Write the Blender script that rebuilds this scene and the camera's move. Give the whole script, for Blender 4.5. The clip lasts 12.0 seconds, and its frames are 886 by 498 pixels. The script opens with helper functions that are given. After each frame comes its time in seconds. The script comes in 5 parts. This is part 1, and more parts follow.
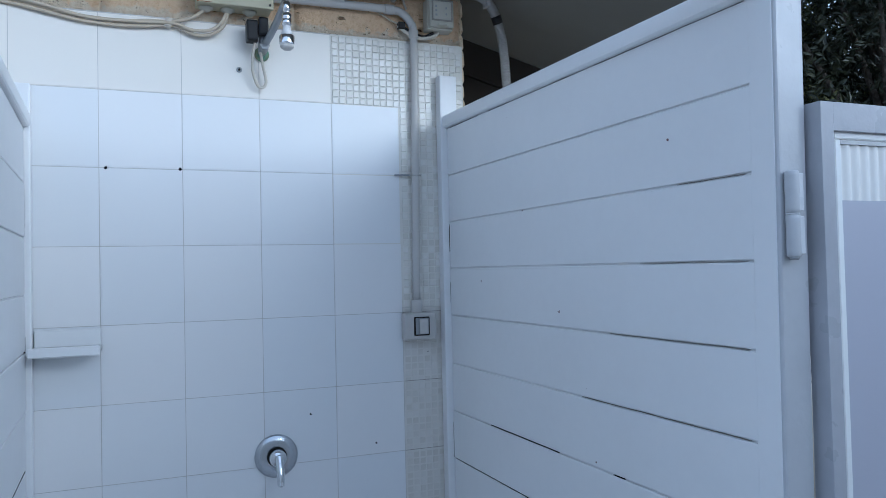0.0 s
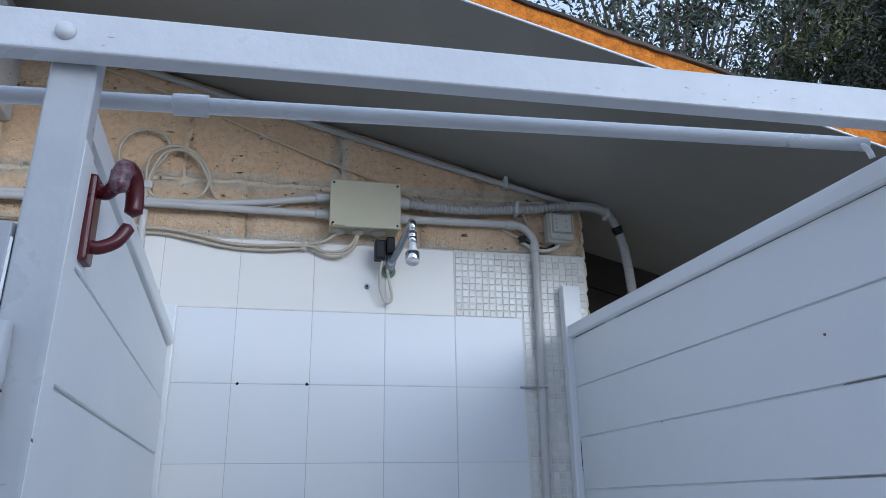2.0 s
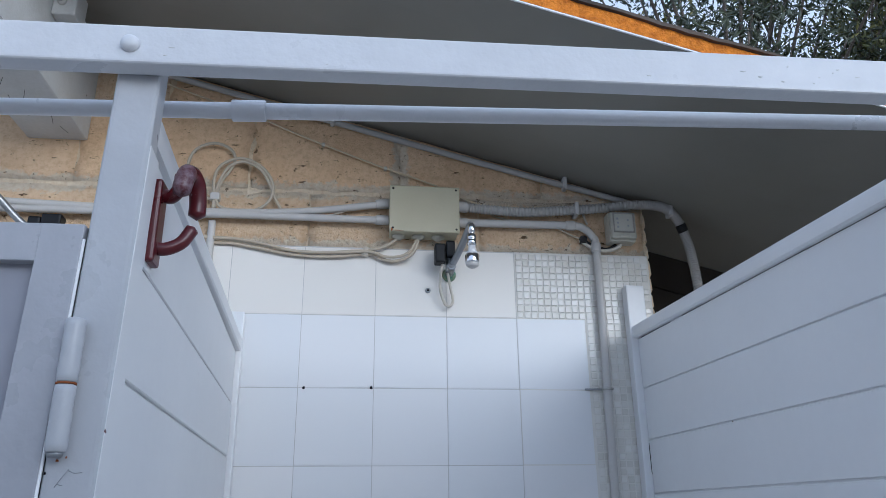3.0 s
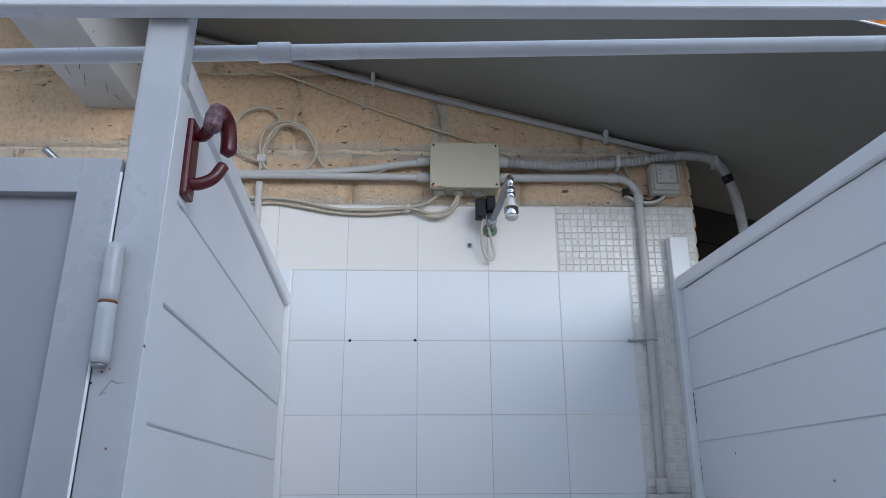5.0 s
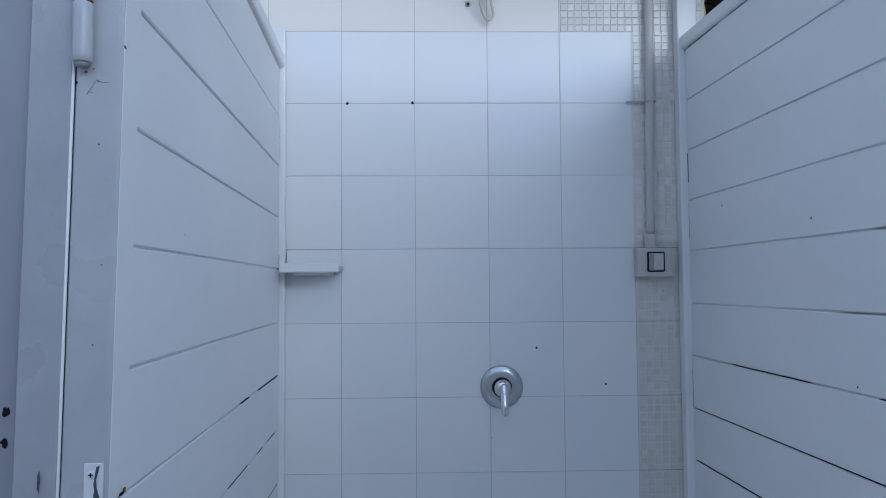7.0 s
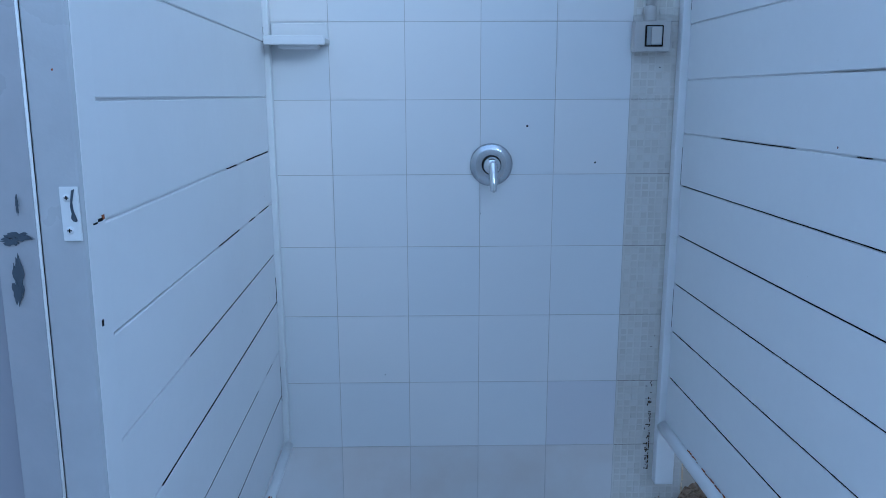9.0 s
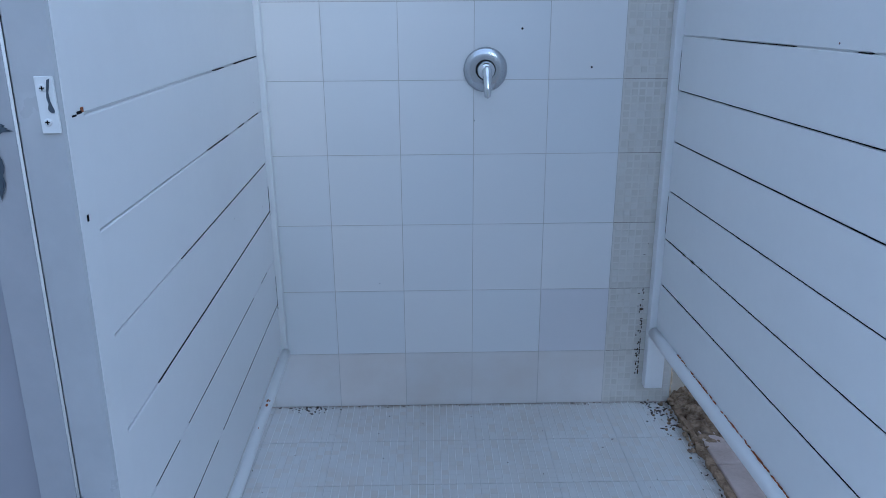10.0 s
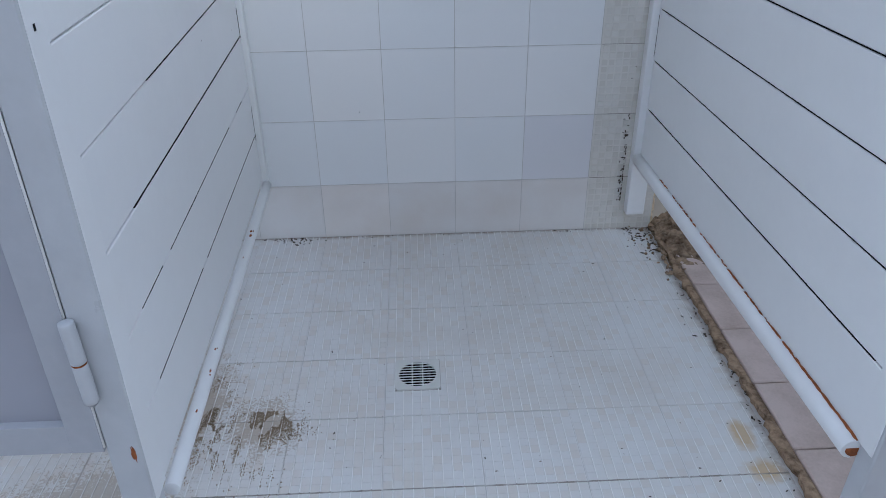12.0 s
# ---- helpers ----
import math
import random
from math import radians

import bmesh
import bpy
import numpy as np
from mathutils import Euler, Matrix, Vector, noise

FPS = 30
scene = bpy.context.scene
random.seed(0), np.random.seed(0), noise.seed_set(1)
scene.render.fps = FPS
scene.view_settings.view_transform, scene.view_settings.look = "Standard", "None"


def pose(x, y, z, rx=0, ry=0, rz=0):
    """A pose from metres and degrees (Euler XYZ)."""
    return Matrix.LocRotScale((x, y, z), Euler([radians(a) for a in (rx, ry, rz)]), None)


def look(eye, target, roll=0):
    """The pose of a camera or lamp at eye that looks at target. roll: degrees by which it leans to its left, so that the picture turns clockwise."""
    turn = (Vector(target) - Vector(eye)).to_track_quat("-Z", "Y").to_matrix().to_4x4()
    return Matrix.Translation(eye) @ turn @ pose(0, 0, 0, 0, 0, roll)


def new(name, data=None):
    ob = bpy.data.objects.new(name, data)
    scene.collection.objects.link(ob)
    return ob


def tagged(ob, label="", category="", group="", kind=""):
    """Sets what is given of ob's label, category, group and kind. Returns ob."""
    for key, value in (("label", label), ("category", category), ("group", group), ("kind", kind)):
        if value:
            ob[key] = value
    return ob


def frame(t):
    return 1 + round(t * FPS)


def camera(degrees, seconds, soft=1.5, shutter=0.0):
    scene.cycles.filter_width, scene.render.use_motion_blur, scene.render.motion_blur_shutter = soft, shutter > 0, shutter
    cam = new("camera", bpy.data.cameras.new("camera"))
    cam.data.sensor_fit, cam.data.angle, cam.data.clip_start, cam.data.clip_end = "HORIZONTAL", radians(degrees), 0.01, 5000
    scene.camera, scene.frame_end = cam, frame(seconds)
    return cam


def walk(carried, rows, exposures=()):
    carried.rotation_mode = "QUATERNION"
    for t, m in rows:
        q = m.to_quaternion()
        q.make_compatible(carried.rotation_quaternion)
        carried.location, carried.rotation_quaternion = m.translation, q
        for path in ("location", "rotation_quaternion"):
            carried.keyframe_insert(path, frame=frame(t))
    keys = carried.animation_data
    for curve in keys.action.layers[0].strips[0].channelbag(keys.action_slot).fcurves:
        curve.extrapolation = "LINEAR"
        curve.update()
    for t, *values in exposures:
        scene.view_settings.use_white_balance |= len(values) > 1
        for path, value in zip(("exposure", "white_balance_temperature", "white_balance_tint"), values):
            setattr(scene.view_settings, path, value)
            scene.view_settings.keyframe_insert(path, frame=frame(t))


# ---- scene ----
cam = camera(62.3, 12.0, soft=0.85)
PATH = [
    (0, (0.124, -2.044, 1.5), (0.861, -0.185, 1.554), -1.3),
    (0.5, (0.146, -2.036, 1.505), (0.708, -0.129, 1.722), -1.0),
    (1, (0.133, -2.001, 1.495), (0.642, -0.114, 1.917), -0.8),
    (1.5, (0.123, -1.987, 1.483), (0.598, -0.134, 2.066), -1.1),
    (2, (0.13, -1.988, 1.475), (0.539, -0.143, 2.129), -1.0),
    (2.5, (0.137, -1.994, 1.46), (0.46, -0.142, 2.142), -1.1),
    (3, (0.144, -1.989, 1.455), (0.378, -0.123, 2.137), -0.7),
    (4.8, (0.193, -2.009, 1.401), (0.269, -0.116, 2.043), -0.1),
    (5, (0.191, -1.999, 1.389), (0.268, -0.1, 2.011), -0.3),
    (5.5, (0.209, -2.005, 1.363), (0.271, -0.076, 1.886), -0.3),
    (6, (0.219, -2.002, 1.337), (0.276, -0.042, 1.733), -0.4),
    (6.5, (0.229, -1.998, 1.309), (0.278, -0.015, 1.563), -0.3),
    (7, (0.224, -1.996, 1.275), (0.275, 0.001, 1.376), -0.4),
    (7.2, (0.211, -1.981, 1.268), (0.269, 0.017, 1.31), -0.8),
    (9, (0.269, -2.002, 1.187), (0.298, -0.044, 0.777), -0.2),
    (9.5, (0.275, -2.001, 1.17), (0.307, -0.07, 0.65), -0.4),
    (10, (0.28, -2.001, 1.156), (0.313, -0.101, 0.534), -0.4),
    (10.5, (0.285, -2.0, 1.144), (0.319, -0.138, 0.416), -0.4),
    (11, (0.282, -1.988, 1.133), (0.324, -0.176, 0.288), -0.4),
    (11.5, (0.282, -1.983, 1.125), (0.333, -0.22, 0.183), -0.7),
    (12, (0.288, -1.99, 1.12), (0.351, -0.271, 0.1), -0.8),
]
walk(cam, [(t, look(eye, target, roll)) for t, eye, target, roll in PATH],
     [(0, -0.12, 4360, 5), (0.5, -0.27, 4320, 6), (1.5, -0.28, 4430, 8), (2.5, -0.25, 4650, 9),
      (5.5, -0.22, 4750, 9), (6.5, -0.27, 4580, 9), (7.0, -0.33, 4450, 8), (9.0, 0.02, 3860, 3), (9.6, 0.08, 4010, 5), (10.0, 0.12, 4200, 6),
      (10.5, 0.25, 4460, 8), (11.2, 0.36, 4640, 8), (12, 0.37, 4860, 8)])

# ---------------------------------------------------------------- light
world = bpy.data.worlds.new("sky")
scene.world = world
world.use_nodes = True
wn = world.node_tree
sky = wn.nodes.new("ShaderNodeTexSky")
sky.sky_type, sky.sun_disc = "NISHITA", False
SUN_EL, SUN_AZ = 9.0, 149.0
sky.sun_elevation, sky.sun_rotation = radians(SUN_EL), radians(SUN_AZ)
sky.air_density, sky.dust_density, sky.ozone_density = 1.0, 6.0, 1.0
cloud = wn.nodes.new("ShaderNodeMix")
cloud.data_type = "RGBA"
cloud.inputs[0].default_value = 0.70
cloud.inputs[7].default_value = (7.4, 7.1, 6.9, 1)
wn.links.new(sky.outputs[0], cloud.inputs[6])
wn.links.new(cloud.outputs[2], wn.nodes["Background"].inputs[0])
wn.nodes["Background"].inputs[1].default_value = 0.172
lamp = bpy.data.lights.new("sun", "SUN")
lamp.energy, lamp.angle, lamp.color = 2.3, radians(40), (1.0, 0.89, 0.74)
sun = new("sun", lamp)
az = radians(SUN_AZ)
sun_way = Vector((math.sin(az) * math.cos(radians(SUN_EL)), math.cos(az) * math.cos(radians(SUN_EL)), math.sin(radians(SUN_EL))))
sun.matrix_world = look(sun_way * 30, (0, 0, 0))

# ---------------------------------------------------------------- mesh helpers
BASE = {}


def thing(name, base=(0, 0, 0), label="", category="", group="", kind=""):
    ob = new(name)
    ob.location = base
    ob.empty_display_size = 0.05
    BASE[ob] = Vector(base)
    return tagged(ob, label, category, group, kind)


def part(name, bm, material, parent=None, label="", smooth=False):
    """Links a bmesh, drawn in world coordinates, as one mesh under parent."""
    base = BASE.get(parent, Vector())
    bmesh.ops.translate(bm, verts=bm.verts, vec=-base)
    me = bpy.data.meshes.new(name)
    bm.to_mesh(me)
    bm.free()
    me.materials.append(material)
    if smooth:
        me.polygons.foreach_set("use_smooth", [True] * len(me.polygons))
    ob = new(name, me)
    if parent:
        ob.parent = parent
    BASE[ob] = base
    return tagged(ob, label)


def solo(name, bm, material, label, category, base=(0, 0, 0), smooth=False, kind="", group=""):
    """A thing of one mesh."""
    bmesh.ops.translate(bm, verts=bm.verts, vec=-Vector(base))
    ob = part(name, bm, material, None, smooth=smooth)
    ob.location = base
    BASE[ob] = Vector(base)
    return tagged(ob, label, category, group, kind)


def block(x0, x1, y0, y1, z0, z1, bevel=0.0, seg=2, bm=None):
    bm2 = bmesh.new()
    bmesh.ops.create_cube(bm2, size=1.0)
    for v in bm2.verts:
        v.co = Vector(((x0 + x1) / 2 + v.co.x * (x1 - x0), (y0 + y1) / 2 + v.co.y * (y1 - y0), (z0 + z1) / 2 + v.co.z * (z1 - z0)))
    if bevel:
        bmesh.ops.bevel(bm2, geom=bm2.edges[:], offset=bevel, segments=seg, affect="EDGES", profile=0.6)
    if bm is None:
        return bm2
    me = bpy.data.meshes.new("t")
    bm2.to_mesh(me)
    bm2.free()
    bm.from_mesh(me)
    bpy.data.meshes.remove(me)
    return bm


def spline(points, steps=8):
    """Catmull-Rom through the points."""
    p = [Vector(q) for q in points]
    p = [2 * p[0] - p[1]] + p + [2 * p[-1] - p[-2]]
    out = []
    for i in range(1, len(p) - 2):
        a, b, c, d = p[i - 1:i + 3]
        for k in range(steps):
            t = k / steps
            out.append(0.5 * (2 * b + (c - a) * t + (2 * a - 5 * b + 4 * c - d) * t * t + (3 * b - 3 * c + d - a) * t ** 3))
    out.append(p[-2])
    return out


def tube(path, radius, sides=10, bm=None, round_ends=False):
    """Sweeps a circle along a polyline; radius is a number or a function of the step."""
    bm = bm or bmesh.new()
    path = [Vector(q) for q in path]
    n = len(path)
    rings, side = [], None
    for i, p in enumerate(path):
        d = (path[min(i + 1, n - 1)] - path[max(i - 1, 0)]).normalized()
        if side is None:
            side = d.orthogonal().normalized()
        side = (side - d * side.dot(d)).normalized()
        up = d.cross(side)
        r = radius(i) if callable(radius) else radius
        rings.append([bm.verts.new(p + (side * math.cos(2 * math.pi * k / sides) + up * math.sin(2 * math.pi * k / sides)) * r) for k in range(sides)])
    for a, b in zip(rings, rings[1:]):
        for k in range(sides):
            f = bm.faces.new((a[k], a[(k + 1) % sides], b[(k + 1) % sides], b[k]))
            f.smooth = True
    for ring, end, sign in ((rings[0], path[0] - path[1], -1), (rings[-1], path[-1] - path[-2], 1)):
        if round_ends:
            r = (ring[0].co - path[0 if sign < 0 else -1]).length
            tip = bm.verts.new(path[0 if sign < 0 else -1] + end.normalized() * r * 0.6)
            for k in range(sides):
                vs = (ring[k], ring[(k + 1) % sides], tip)
                bm.faces.new(vs if sign > 0 else vs[::-1])
        else:
            bm.faces.new(ring if sign > 0 else ring[::-1])
    return bm


def lathe(profile, at, axis="y", sides=32, bm=None):
    """Turns (radius, height) pairs about an axis through at; height runs towards -y, or up for z."""
    bm = bm or bmesh.new()
    at = Vector(at)
    rings = []
    for r, h in profile:
        ring = []
        for k in range(sides):
            c, s = math.cos(2 * math.pi * k / sides) * r, math.sin(2 * math.pi * k / sides) * r
            ring.append(bm.verts.new(at + (Vector((c, -h, s)) if axis == "y" else Vector((c, s, h)))))
        rings.append(ring)
    for a, b in zip(rings, rings[1:]):
        for k in range(sides):
            f = bm.faces.new((a[k], a[(k + 1) % sides], b[(k + 1) % sides], b[k]))
            f.smooth = True
    bm.faces.new(rings[0][::-1])
    bm.faces.new(rings[-1])
    bmesh.ops.recalc_face_normals(bm, faces=bm.faces[:])
    return bm


def bent(bm, f):
    """Moves every vertex by f."""
    for v in bm.verts:
        v.co = f(v.co)
    return bm


# ---------------------------------------------------------------- materials
def nodes_of(name):
    m = bpy.data.materials.new(name)
    m.use_nodes = True
    nt = m.node_tree
    return m, nt, nt.nodes["Principled BSDF"]


def node(nt, kind, **inputs):
    n = nt.nodes.new(kind)
    for k, v in inputs.items():
        n.inputs[k.replace("_", " ")].default_value = v
    return n


def noise_of(nt, coord, scale, detail=4.0, rough=0.55):
    n = node(nt, "ShaderNodeTexNoise", Scale=scale, Detail=detail, Roughness=rough)
    nt.links.new(coord, n.inputs["Vector"])
    return n.outputs["Fac"]


def ramp(nt, value, low, high, to_low=0.0, to_high=1.0):
    n = nt.nodes.new("ShaderNodeMapRange")
    n.inputs[1].default_value, n.inputs[2].default_value, n.inputs[3].default_value, n.inputs[4].default_value = low, high, to_low, to_high
    nt.links.new(value, n.inputs[0])
    return n.outputs[0]


def blend(nt, fac, a, b):
    n = nt.nodes.new("ShaderNodeMix")
    n.data_type = "RGBA"
    for sock, v in ((n.inputs[6], a), (n.inputs[7], b)):
        if isinstance(v, tuple):
            sock.default_value = (*v, 1)
        else:
            nt.links.new(v, sock)
    if isinstance(fac, float):
        n.inputs[0].default_value = fac
    else:
        nt.links.new(fac, n.inputs[0])
    return n.outputs[2]


def calc(nt, op, a, b=0.0):
    n = nt.nodes.new("ShaderNodeMath")
    n.operation = op
    for sock, v in zip(n.inputs, (a, b)):
        if isinstance(v, (int, float)):
            sock.default_value = v
        else:
            nt.links.new(v, sock)
    return n.outputs[0]


def bump_of(nt, bsdf, height, strength, distance):
    n = node(nt, "ShaderNodeBump", Strength=strength, Distance=distance)
    nt.links.new(height, n.inputs["Height"])
    nt.links.new(n.outputs[0], bsdf.inputs["Normal"])


def place(nt):
    return nt.nodes.new("ShaderNodeNewGeometry").outputs["Position"]


def surface(name, colour, other=None, rough=0.5, metal=0.0, fine=220.0, broad=5.0, vary=0.35, bump=0.15, depth=0.001, specks=None, spec=0.5):
    """A general surface: two colours by broad stains and fine grain, bump, and small chips where specks=(threshold, colour)."""
    m, nt, b = nodes_of(name)
    pos = place(nt)
    n1, n2 = noise_of(nt, pos, broad, 5.0), noise_of(nt, pos, fine, 3.0)
    col = blend(nt, calc(nt, "MULTIPLY", calc(nt, "ADD", ramp(nt, n1, 0.35, 0.7), ramp(nt, n2, 0.3, 0.8, -0.25, 0.25)), vary), colour, other or tuple(c * 0.8 for c in colour))
    if specks:
        n3 = noise_of(nt, pos, 38.0, 2.0)
        n4 = noise_of(nt, pos, 2.5, 1.0)
        col = blend(nt, calc(nt, "MULTIPLY", ramp(nt, n3, specks[0], specks[0] + 0.012), ramp(nt, n4, 0.5, 0.56)), col, specks[1])
    nt.links.new(col, b.inputs["Base Color"])
    nt.links.new(ramp(nt, n1, 0.3, 0.7, rough * 0.85, min(1.0, rough * 1.2)), b.inputs["Roughness"])
    b.inputs["Metallic"].default_value = metal
    b.inputs["Specular IOR Level"].default_value = spec
    if bump:
        bump_of(nt, b, calc(nt, "ADD", n2, calc(nt, "MULTIPLY", n1, 0.6)), bump, depth)
    return m


M_PAINT = surface("white_gloss_paint", (0.80, 0.80, 0.80), (0.72, 0.72, 0.71), rough=0.32, fine=60.0, broad=3.0, vary=0.4, bump=0.10, depth=0.0012, specks=(0.80, (0.06, 0.06, 0.06)))
# Darker copies of the white paint: shade of the front faces in the colour.
M_FRAME = surface("shaded_white_gloss_paint", (0.50, 0.505, 0.52), (0.43, 0.435, 0.45), rough=0.30, fine=48.0, broad=9.0, vary=0.6, bump=0.42, depth=0.0022, specks=(0.80, (0.06, 0.06, 0.06)))
M_DOOR = surface("shaded_lilac_gloss_paint", (0.42, 0.422, 0.447), (0.355, 0.357, 0.38), rough=0.30, fine=48.0, broad=9.0, vary=0.6, bump=0.42, depth=0.0022, specks=(0.80, (0.06, 0.06, 0.06)))
# White paint with chips, darkened where sunlit fronts came out too bright.
M_MID = surface("weathered_toned_white_paint", (0.66, 0.665, 0.68), (0.57, 0.575, 0.59), rough=0.30, fine=55.0, broad=10.0, vary=0.6, bump=0.45, depth=0.0024, specks=(0.78, (0.10, 0.08, 0.07)))
M_BOARD = surface("white_painted_board", (0.80, 0.80, 0.80), (0.73, 0.73, 0.73), rough=0.42, fine=45.0, broad=2.5, vary=0.4, bump=0.08, depth=0.001, specks=(0.765, (0.12, 0.05, 0.05)))
M_BEAD = surface("white_sealant", (0.86, 0.86, 0.84), rough=0.4, bump=0.1)
M_GAP = surface("dark_joint", (0.012, 0.012, 0.014), rough=0.9, bump=0.0, spec=0.1)
M_PVC = surface("light_grey_pvc", (0.54, 0.52, 0.49), (0.42, 0.39, 0.35), rough=0.45, bump=0.05)
M_FLEX = surface("grey_ribbed_conduit", (0.42, 0.40, 0.37), (0.31, 0.29, 0.26), rough=0.5, bump=0.05)
M_CABLE = surface("off_white_cable", (0.62, 0.57, 0.48), (0.50, 0.45, 0.36), rough=0.5, bump=0.03)
M_COIL = surface("aged_beige_cable", (0.52, 0.45, 0.34), (0.42, 0.35, 0.25), rough=0.5, bump=0.03)
M_WIRE = surface("yellowed_wire", (0.62, 0.51, 0.33), (0.52, 0.41, 0.25), rough=0.5, bump=0.03)
M_CREAM = surface("cream_plastic", (0.47, 0.435, 0.30), (0.39, 0.36, 0.24), rough=0.4, broad=8.0, bump=0.03)
M_IVORY = surface("grey_ivory_plastic", (0.48, 0.46, 0.38), (0.40, 0.38, 0.31), rough=0.4, bump=0.03)
M_IVORY2 = surface("worn_white_plastic", (0.62, 0.61, 0.58), (0.50, 0.48, 0.45), rough=0.5, broad=30.0, bump=0.05)
M_BLACK = surface("black_plastic", (0.010, 0.010, 0.011), rough=0.35, bump=0.05, spec=0.25)
M_GREEN = surface("verdigris_brass", (0.12, 0.25, 0.18), (0.30, 0.24, 0.10), rough=0.6, broad=60.0, vary=0.8)
M_CHROME = surface("chrome", (0.75, 0.76, 0.78), (0.65, 0.66, 0.68), rough=0.12, metal=1.0, bump=0.0)
M_DULL = surface("dull_grey_metal", (0.35, 0.36, 0.37), (0.26, 0.27, 0.28), rough=0.4, metal=0.8, broad=30.0)
M_RED = surface("burgundy_plastic", (0.085, 0.009, 0.013), (0.06, 0.007, 0.009), rough=0.3, broad=20.0, bump=0.05, specks=(0.74, (0.40, 0.33, 0.33)))
M_RUST = surface("rust", (0.30, 0.09, 0.02), (0.12, 0.04, 0.015), rough=0.9, broad=60.0, vary=0.9, bump=0.4)
M_WORN = surface("bare_grey_patch", (0.07, 0.085, 0.11), (0.04, 0.05, 0.065), rough=0.6)
M_DIRT = surface("dark_debris", (0.07, 0.05, 0.035), (0.02, 0.016, 0.012), rough=0.95, broad=80.0, vary=0.9)
M_GROUT = surface("pale_grout", (0.58, 0.56, 0.54), (0.45, 0.43, 0.40), rough=0.85, broad=6.0, vary=0.8, bump=0.3)
M_SEAM = surface("grey_joint", (0.34, 0.32, 0.29), (0.24, 0.22, 0.19), rough=0.9, broad=20.0, vary=0.9, bump=0.1)
M_MORTAR = surface("rough_mortar", (0.42, 0.30, 0.19), (0.09, 0.052, 0.028), rough=0.95, fine=120.0, broad=38.0, vary=0.9, bump=0.8, depth=0.01)
M_SOIL = surface("brown_crumbling_mortar", (0.40, 0.29, 0.185), (0.07, 0.042, 0.025), rough=0.95, fine=90.0, broad=30.0, vary=1.0, bump=0.9, depth=0.01)
M_TERRA = surface("pink_terracotta_paver", (0.62, 0.51, 0.455), (0.44, 0.35, 0.29), rough=0.8, fine=160.0, broad=9.0, vary=0.8, bump=0.2, depth=0.002)
M_FOAM = surface("orange_insulation_foam", (0.70, 0.235, 0.006), (0.34, 0.09, 0.004), rough=0.95, fine=140.0, broad=40.0, vary=0.9, bump=0.7, depth=0.008)
M_ROOFTOP = surface("weathered_roof_sheet", (0.10, 0.075, 0.055), (0.04, 0.035, 0.03), rough=0.9, vary=0.9)
M_CONC = surface("white_painted_concrete", (0.60, 0.60, 0.58), (0.46, 0.45, 0.42), rough=0.75, fine=120.0, broad=6.0, vary=0.6, bump=0.25, depth=0.003, specks=(0.74, (0.10, 0.09, 0.08)))
M_DARKWALL = surface("shade_dark_timber", (0.045, 0.038, 0.032), (0.025, 0.021, 0.018), rough=0.9, spec=0.1)
M_BARK = surface("olive_bark", (0.16, 0.13, 0.10), (0.07, 0.06, 0.05), rough=0.95, fine=60.0, broad=12.0, vary=0.9, bump=0.8, depth=0.02)
# Pale warm colour picked to bounce light up at the stone and roof.
M_GROUND = surface("pale_bounce_ground", (0.60, 0.535, 0.435), (0.50, 0.44, 0.35), rough=0.9, fine=90.0, broad=1.5, vary=0.7, bump=0.3, depth=0.004)


def roof_material():
    m, nt, b = nodes_of("grey_sheet_underside")
    pos = place(nt)
    n1, n2 = noise_of(nt, pos, 2.0, 4.0), noise_of(nt, pos, 90.0, 2.0)
    nt.links.new(blend(nt, ramp(nt, n1, 0.3, 0.7), (0.25, 0.24, 0.208), (0.20, 0.192, 0.165)), b.inputs["Base Color"])
    b.inputs["Roughness"].default_value = 0.45
    bump_of(nt, b, n2, 0.08, 0.001)
    return m


def tile_material(name, warm, cool):
    m, nt, b = nodes_of(name)
    pos = place(nt)
    rnd = nt.nodes.new("ShaderNodeObjectInfo").outputs["Random"]
    n1, n2 = noise_of(nt, pos, 4.0, 5.0), noise_of(nt, pos, 30.0, 3.0)
    base = blend(nt, rnd, warm, cool)
    base = blend(nt, calc(nt, "MULTIPLY", ramp(nt, n1, 0.2, 1.0), 0.15), base, (0.70, 0.69, 0.67))
    nt.links.new(base, b.inputs["Base Color"])
    b.inputs["Roughness"].default_value = 0.28
    bump_of(nt, b, n2, 0.05, 0.001)
    return m


def skirt_material():
    """Limescale-dulled tiles of the lowest course."""
    m, nt, b = nodes_of("limescale_tile")
    pos = place(nt)
    rnd = nt.nodes.new("ShaderNodeObjectInfo").outputs["Random"]
    n1, n2 = noise_of(nt, pos, 6.0, 6.0), noise_of(nt, pos, 60.0, 3.0)
    base = blend(nt, rnd, (0.76, 0.72, 0.69), (0.71, 0.69, 0.675))
    base = blend(nt, ramp(nt, n1, 0.4, 0.7, 0.0, 0.5), base, (0.63, 0.57, 0.52))
    nt.links.new(base, b.inputs["Base Color"])
    b.inputs["Roughness"].default_value = 0.5
    bump_of(nt, b, n2, 0.1, 0.001)
    return m


